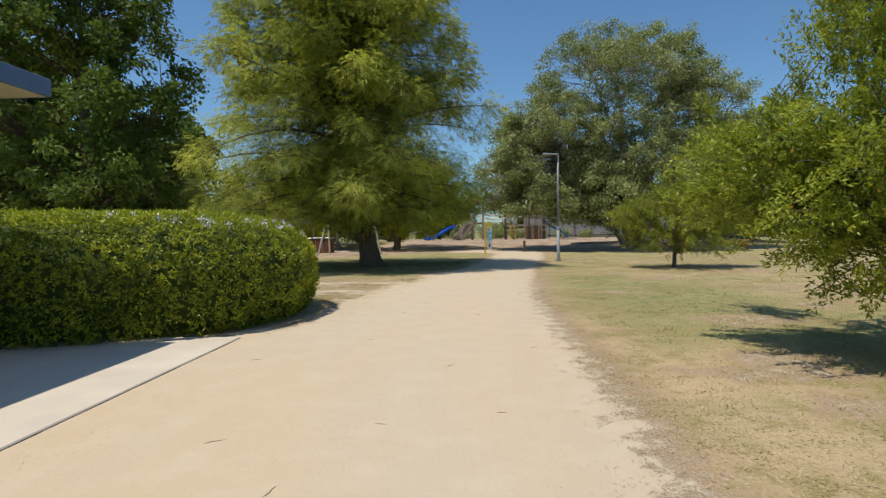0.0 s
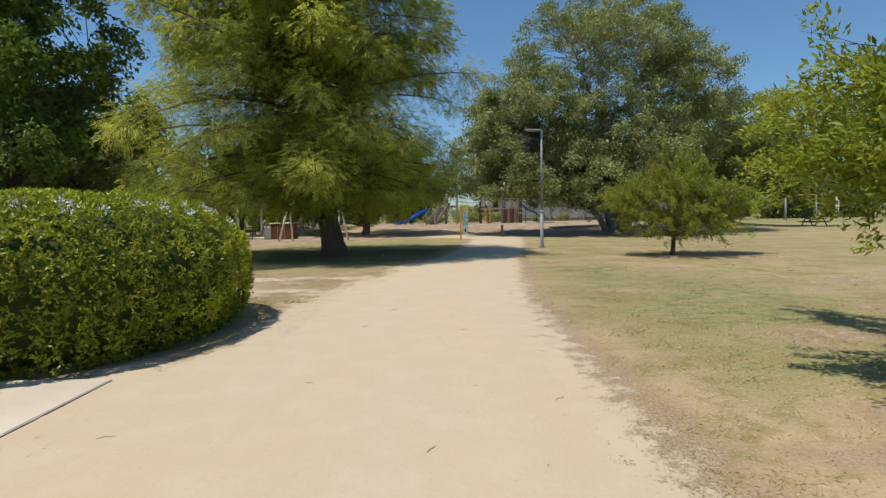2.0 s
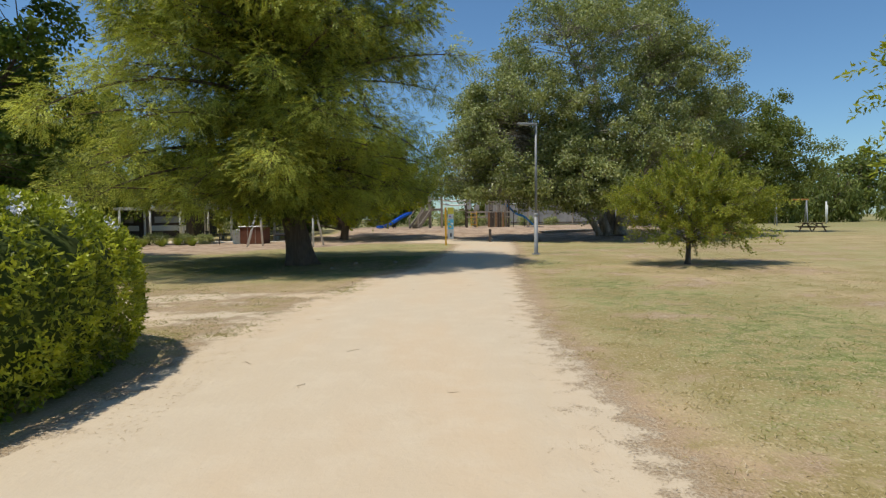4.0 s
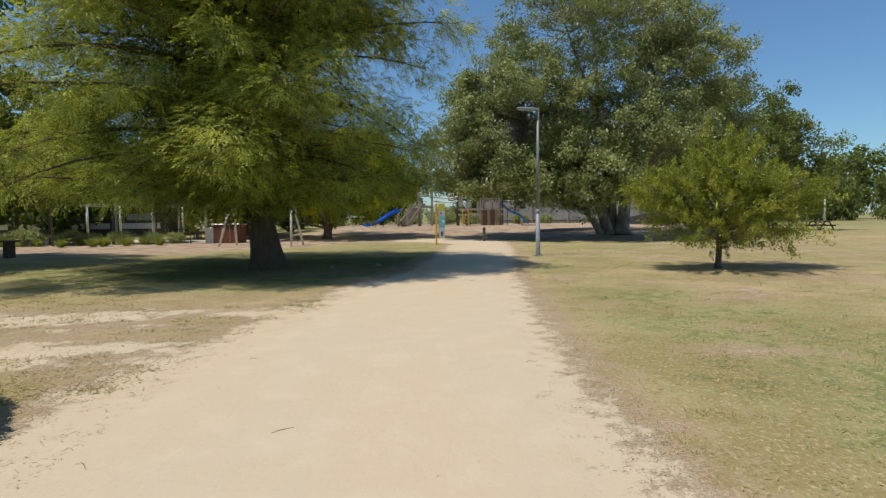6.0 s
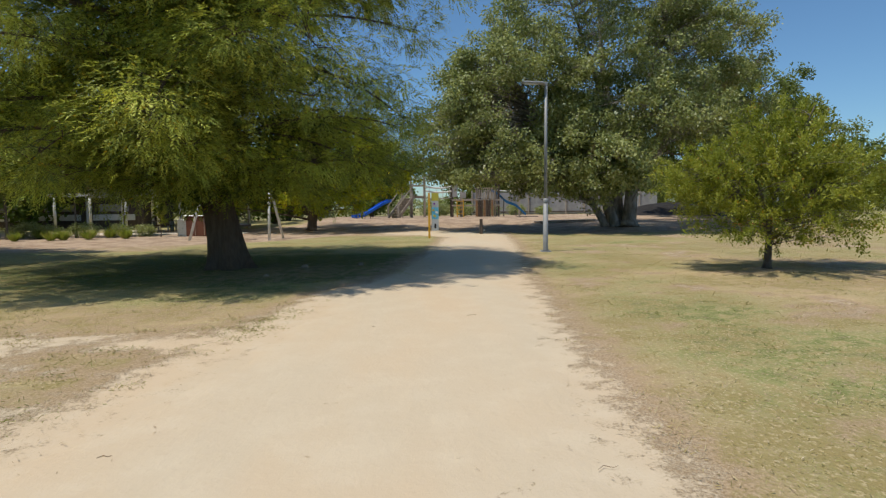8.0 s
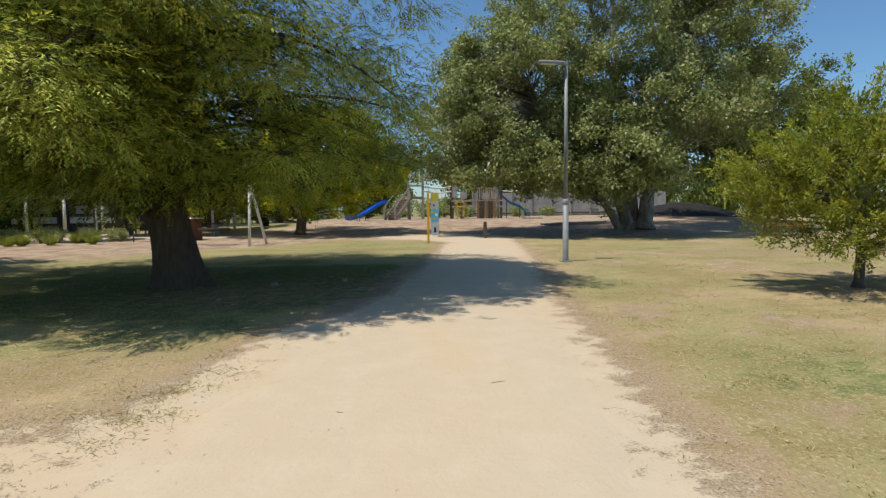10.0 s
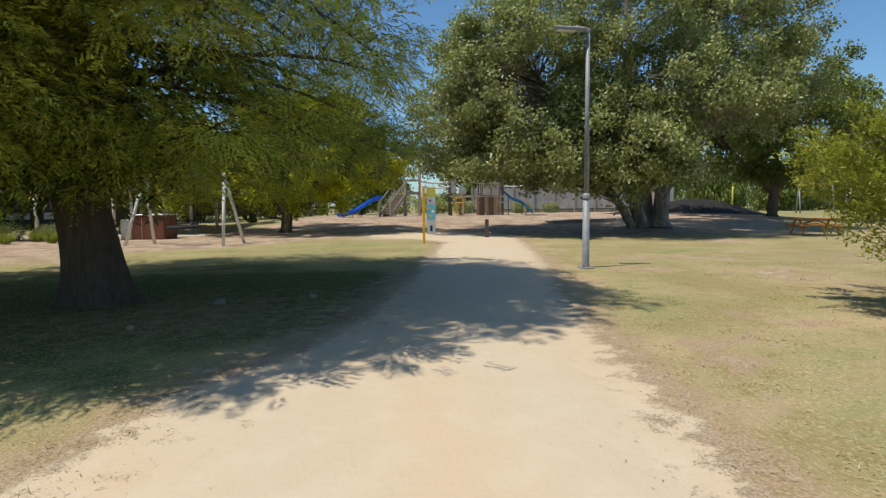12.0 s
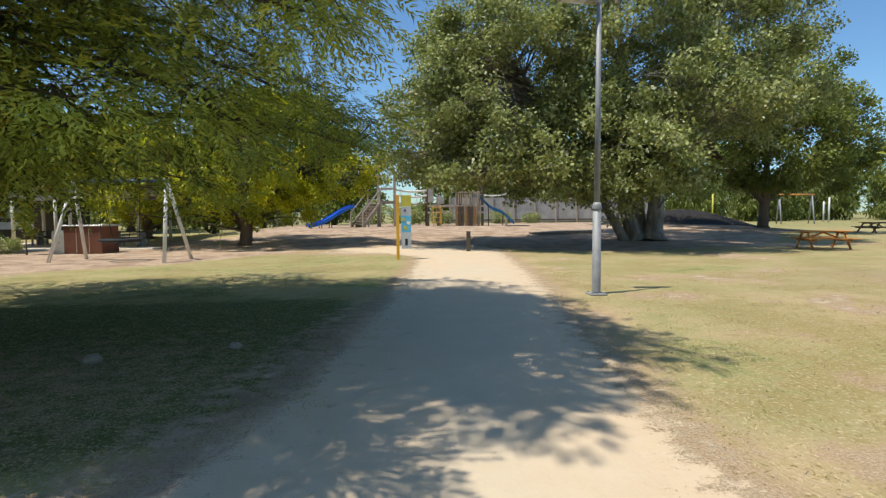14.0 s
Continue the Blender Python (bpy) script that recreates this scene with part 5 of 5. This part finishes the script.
    for sg in (-1, 1):
        part("side_wall", Shape().ribbon([Vector(p) + Vector((0.06, 0.3, 0)) * sg + Vector((0, 0, 0.12)) for p in pts], (0.006, 0.03, 0), 0.24), M_TEAL, t)
    for k in (5, 10):
        p = pts[k]
        part("support", Shape().tube([(p[0], p[1], -0.1), (p[0], p[1], p[2] - 0.04)], 0.035, 8), M_TIMBERDARK, t)


build_towers()


def build_boardwalk():
    b = thing("boardwalk", 11.7, 51.8, "low grey plank ramp under the poplar", "boardwalk", turn=12)
    for i in range(16):
        x = -2.1 + 0.28 * i
        part("plank", Shape().box((x, 0, 0.08 + 0.007 * i), (0.255, 1.2, 0.05), bevel=0.006), M_TIMBER, b)
    for sd in (-0.5, 0.5):
        part("bearer", Shape().bar((-2.2, sd, 0.0), (2.2, sd, 0.10), 0.1, 0.12, 0.01), M_TIMBER, b)
    m = thing("rubber_mat", 10.6, 59.6, "flat black rubber mat at the slide's foot", "mat")
    part("mat", Shape().box((0, 0, 0.02), (1.6, 1.3, 0.05), bevel=0.015), M_DARK, m)


build_boardwalk()


def build_fence():
    """A grey sheet fence behind the mound, sheet by sheet between timber posts."""
    f = thing("boundary_fence", 14.0, 73.0, "grey sheet fence between timber posts behind the playground", "fence")
    for i in range(3, 13):
        x = -13.0 + 2.1 * i
        part("panel", Shape().box((x + 1.05, 0, 1.25), (2.0, 0.05, 2.4), bevel=0.01), M_FENCE, f)
        part("post", Shape().box((x, -0.06, 1.3), (0.14, 0.14, 2.7), bevel=0.012), M_TIMBER, f)
    part("rail", Shape().box((3.4, -0.08, 0.3), (20.6, 0.06, 0.12), bevel=0.01), M_TIMBERDARK, f)


build_fence()


def build_heap():
    """A long heap of black mulch."""
    h = thing("mulch_heap", 24.5, 62.0, "long heap of black mulch in tree shade", "mulch heap", z=0.0)
    s = Shape()
    n, m = 48, 14
    for i in range(m + 1):
        r = i / m
        for j in range(n):
            a = 2 * math.pi * j / n
            x, y = 8.5 * r * math.cos(a), 3.8 * r * math.sin(a)
            z = 1.2 * (1 - smooth(0, 1, r)) * (1 - 0.3 * math.cos(a + 3.14) * r * 0.5) + 0.10 * noise.noise((x, y * 1.5, 4)) * (1 - r) + 0.05 * noise.noise((x * 3, y * 3, 4)) * (1 - r) - 0.04
            s.v.append((x, y, z + gz(24.5 + x, 62 + y)))
    for i in range(m):
        for j in range(n):
            s.f.append((i * n + j, i * n + (j + 1) % n, (i + 1) * n + (j + 1) % n, (i + 1) * n + j))
    part("mulch", s, M_BLACKMULCH, h, soft=True)


build_heap()


def build_far_swing():
    s = thing("swing_frame", 52.0, 84.0, "tall grey swing frame with an orange crossbar", "swing", z=0.0)
    for e in (-2.2, 2.2):
        for d in (-1.3, 1.3):
            part("leg", Shape().tube([(e + 0.5 * d, d, -0.05), (e, 0, 3.6)], 0.08, 10), M_GALV, s, soft=True)
    part("crossbar", Shape().tube([(-2.5, 0, 3.62), (2.5, 0, 3.62)], 0.1, 10), M_ORANGE, s, "orange crossbar", soft=True)


build_far_swing()

for px, py, hgt in ((60, 88, 3.4), (66, 96, 3.0), (46, 92, 4.0)):
    q = thing("field_post", px, py, "plain pale post at the field's edge", "post", "field posts", z=0.0)
    part("post", Shape().tube([(0, 0, -0.05), (0, 0, hgt)], 0.11, 10), M_STEELPAINT if hgt < 3.9 else M_OLIVE, q, soft=True)


# ---- planting and litter ----
def tuft(name, seed, count, height, material):
    rng = np.random.default_rng(seed)
    a = rng.uniform(0, 2 * math.pi, count)
    r = 0.16 * np.sqrt(rng.random(count))
    base = np.stack([r * np.cos(a), r * np.sin(a), np.full(count, -0.01)], 1)
    lean = rng.uniform(0.15, 1.0, count)
    along = np.stack([lean * np.cos(a), lean * np.sin(a), np.ones(count)], 1)
    face = np.stack([np.cos(a), np.sin(a), -lean], 1)
    return quads(name, blades(base, along, face, height * rng.uniform(0.6, 1.15, count), 0.022), rng.random(count))


def build_bed():
    rng = np.random.default_rng(41)
    first = thing("grass_tuft", -17.6, 41.2, "bright green ornamental grass tuft in the mulch bed", "grass tuft", "bed tufts")
    tagged(part("foliage", tuft("foliage", 5, 340, 0.62, M_TUFT), M_TUFT, first), kind="stuff")
    for i in range(13):
        px = -24.8 + 9.8 * (i % 7) / 6 + rng.normal() * 0.3
        py = 40.6 + 0.17 * (px + 21) + (1.7 if i >= 7 else 0) + rng.normal() * 0.35
        s = rng.uniform(0.6, 1.05)
        copy_thing(first, pose(px, py, 0, 0, 0, rng.uniform(0, 360)) @ Matrix.Diagonal((s, s, s, 1)))
    shrub = thing("shrub", -19.6, 43.3, "low grey-green shrub in the planted bed", "shrub", "bed shrubs")
    c = lobes_points(rng, [((0, 0, 0.38), (0.75, 0.6, 0.38))], 60, 0.4)
    v, t = clump_leaves(rng, c, np.full(60, 0.2), 40, 0.1, 0.4)
    tagged(part("leaves", quads("leaves", v, t), M_POPLAR, shrub), kind="stuff")
    for px, py, s in ((-21.2, 44.0, 1.2), (-17.9, 43.8, 1.1), (-16.2, 44.2, 1.0), (-22.9, 42.7, 1.3), (-15.0, 44.6, 0.9), (-24.4, 42.6, 1.1), (6.0, 68.5, 1.6), (3.5, 69.0, 1.7), (11.5, 69.5, 1.5), (8.8, 69.2, 1.4), (14.5, 70, 1.3), (-38, 86, 4.5), (-32, 84, 4.2), (-27, 86, 4.6), (-21, 84, 4.0), (-16, 86, 4.4), (-11, 85, 4.2), (-6, 87, 4.4), (-1, 88, 4.0), (4, 88, 3.6), (9, 90, 3.4), (16, 88, 4.0), (22, 90, 4.2), (40, 108, 5.0), (52, 110, 5.0), (66, 114, 5.0)):
        copy_thing(shrub, pose(px, py, gz(px, py), 0, 0, 40 * px) @ Matrix.Diagonal((s, s, s, 1)))


build_bed()


def build_lawn():
    """Short dry blades over the lawn near the path, thinner towards the sand."""
    rng = np.random.default_rng(51)
    n = 190000
    y = 1.5 + 32.0 * rng.random(n) ** 1.3
    span = 1.0 + 0.24 * y
    right = rng.random(n) < 0.62
    off = rng.random(n) ** 1.1
    x = np.where(right, edge_right(y) - 0.15 + off * (3.4 + span), edge_left(y) + 0.15 - off * (2.0 + span * 0.8))
    # a fifth of the blades stand in small tufts
    clump = np.arange(n) < n // 5
    home = rng.integers(0, n // 5, n // 5) % 1500
    hx, hy = x[:1500], y[:1500]
    x[clump] = hx[home] + rng.normal(size=n // 5) * 0.10
    y[clump] = hy[home] + rng.normal(size=n // 5) * 0.06
    right = x > 0.5 * (edge_left(y) + edge_right(y))
    keep = right | (y > 13.4)
    edge = np.where(right, x - edge_right(y), edge_left(y) - x)
    patch = turf(x, y)
    bare = np.where(right, 0.0, 1.5 * scuffed(x, y) - 0.5 * smooth(12, 13, y) * (1 - smooth(18, 20, y)))
    keep &= (rng.random(n) < np.clip(0.25 + 0.75 * edge + 0.9 * patch - bare, 0.02, 1)) | (clump & (edge > 0.1) & (patch > -0.25))
    x, y, patch, clump = x[keep], y[keep], patch[keep], clump[keep]
    n = len(x)
    base = np.stack([x, y, ground_z(x, y) - 0.008], 1)
    along = rng.normal(size=(n, 3)) * np.array([1, 1, 0.12]) + np.array([0, 0, 0.16]) + np.where(clump, 0.35, 0.0)[:, None] * np.array([0, 0, 1.0])
    v = blades(base, along, rng.normal(size=(n, 3)) * 0.5 + np.array([0, 0, 0.8]), rng.uniform(0.025, 0.055, n) * np.where(clump, 1.25, 1.0), rng.uniform(0.004, 0.009, n))
    # left of the path past y 20.5 the tint is darkened for cypress shade
    deep_green = 0.5 * np.exp(-((x - 4.3) / 2.0) ** 2) * (1 - smooth(17, 21, y)) - 0.35 * smooth(14, 18, y) * smooth(3.5, 6, x) + np.where(x < 0, 0.55 * smooth(20.5, 23, y), 0)
    tint = np.clip(0.75 + 0.35 * (1 - smooth(6, 11, y)) + 0.4 * np.exp(-((x - edge_right(y) - 0.2) / 0.7) ** 2) - 0.95 * patch - deep_green + rng.normal(size=n) * 0.16, 0, 1)
    # greener tufts that survive on the trodden ground beside the path
    ty = rng.uniform(11.5, 19.8, 420)
    tx = edge_left(ty) - 0.05 - 6.5 * rng.random(420) ** 1.5
    alive = turf(tx, ty, 40.0) > 0.05
    tx, ty = np.repeat(tx[alive], 60), np.repeat(ty[alive], 60)
    k = len(tx)
    tx, ty = tx + rng.normal(size=k) * 0.16, ty + rng.normal(size=k) * 0.09
    foot = np.stack([tx, ty, ground_z(tx, ty) - 0.008], 1)
    spread = rng.normal(size=(k, 3)) * np.array([1, 1, 0.15]) + np.array([0, 0, 0.25])
    v = np.concatenate([v, blades(foot, spread, rng.normal(size=(k, 3)), rng.uniform(0.03, 0.075, k), rng.uniform(0.004, 0.008, k))])
    tint = np.concatenate([tint, np.clip(0.5 + rng.normal(size=k) * 0.25, 0, 1)])
    tagged(part("lawn_grass", quads("lawn_grass", v, tint), M_LAWN), "short dry lawn grass blades", "grass", kind="stuff")


build_lawn()


def build_litter():
    rng = np.random.default_rng(61)
    n = 9500
    y = 1.0 + 31.0 * rng.random(n)
    k = rng.random(n)
    x = np.where(k < 0.62, edge_right(y) + rng.normal(size=n) * 0.42 + 0.3, np.where(k < 0.95, edge_left(y) + rng.normal(size=n) * 0.8 - 0.35, rng.uniform(-3, 6, n)))
    heap = rng.random(n) < 0.45
    x = np.where(heap, -2.2 - 5.0 * rng.random(n) ** 1.5, x)
    y = np.where(heap, 9.6 + 9.5 * rng.random(n), y)
    ok = (x > -3.3) | (y > 12.4)
    x, y = x[ok], y[ok]
    n = len(x)
    base = np.stack([x, y, ground_z(x, y) + 0.011], 1)
    along = rng.normal(size=(n, 3)) * np.array([1, 1, 0.03])
    v = blades(base, along, rng.normal(size=(n, 3)) * 0.12 + np.array([0, 0, 1.0]), rng.uniform(0.012, 0.06, n), rng.uniform(0.003, 0.009, n), 0.15)
    tagged(part("leaf_litter", quads("leaf_litter", v, rng.random(n)), M_LITTER), "scattered dry fallen leaves and bark chips", "litter", kind="stuff")
    spots = [(-1.9, 4.2, 30), (-0.7, 4.6, -10), (-1.2, 3.4, 80), (0.3, 4.9, 5), (-0.2, 6.6, 60), (-2.6, 6.9, 20), (-1.4, 8.2, -30), (0.9, 7.6, 45), (0.2, 10.6, 10), (-1.2, 10.9, 70), (1.25, 14.0, 5), (-0.9, 12.3, 35), (-2.0, 11.8, -50), (1.0, 18.6, 20), (-0.3, 18.0, -20), (1.4, 21.4, 30), (0.7, 24.6, 15), (-1.7, 14.4, 10), (1.8, 9.0, -60)]
    for i, (px, py, a) in enumerate(spots):
        ln = 0.06 + 0.11 * rng.random()
        b = 0.02 * rng.normal()
        pts = [(-ln / 2, 0, 0.001), (-ln / 8, b, 0.003), (ln / 5, 0.2 * b, 0.002), (ln / 2, 0.6 * b, 0.001)]
        ob = part("twig", Shape().tube(pts, [0.0015, 0.0025, 0.002, 0.001], 5), M_TWIG)
        ob.matrix_world = pose(px, py, gz(px, py) + 0.0095, 0, 0, a)
        tagged(ob, "thin dry twig lying on the sand", "twig", "fallen twigs")
    for px, py, s in ((-2.45, 25.3, 0.10), (-1.1, 25.75, 0.08), (-3.0, 23.6, 0.06)):
        r = Shape()
        for i in range(7):
            for j in range(10):
                th, ph = math.pi * i / 6, 2 * math.pi * j / 10
                d = Vector((math.sin(th) * math.cos(ph), 0.8 * math.sin(th) * math.sin(ph), 0.62 * math.cos(th)))
                r.v.append(tuple(d * s * (1 + 0.3 * noise.noise(d * 2 + Vector((px, py, 0))))))
        for i in range(6):
            for j in range(10):
                r.f.append((i * 10 + j, (i + 1) * 10 + j, (i + 1) * 10 + (j + 1) % 10, i * 10 + (j + 1) % 10))
        ob = part("stone", r, M_ROCK)
        ob.matrix_world = pose(px, py, s * 0.35, 0, 0, 30)
        tagged(ob, "pale rough stone in the shaded grass", "stone", "stones by the tree")


build_litter()
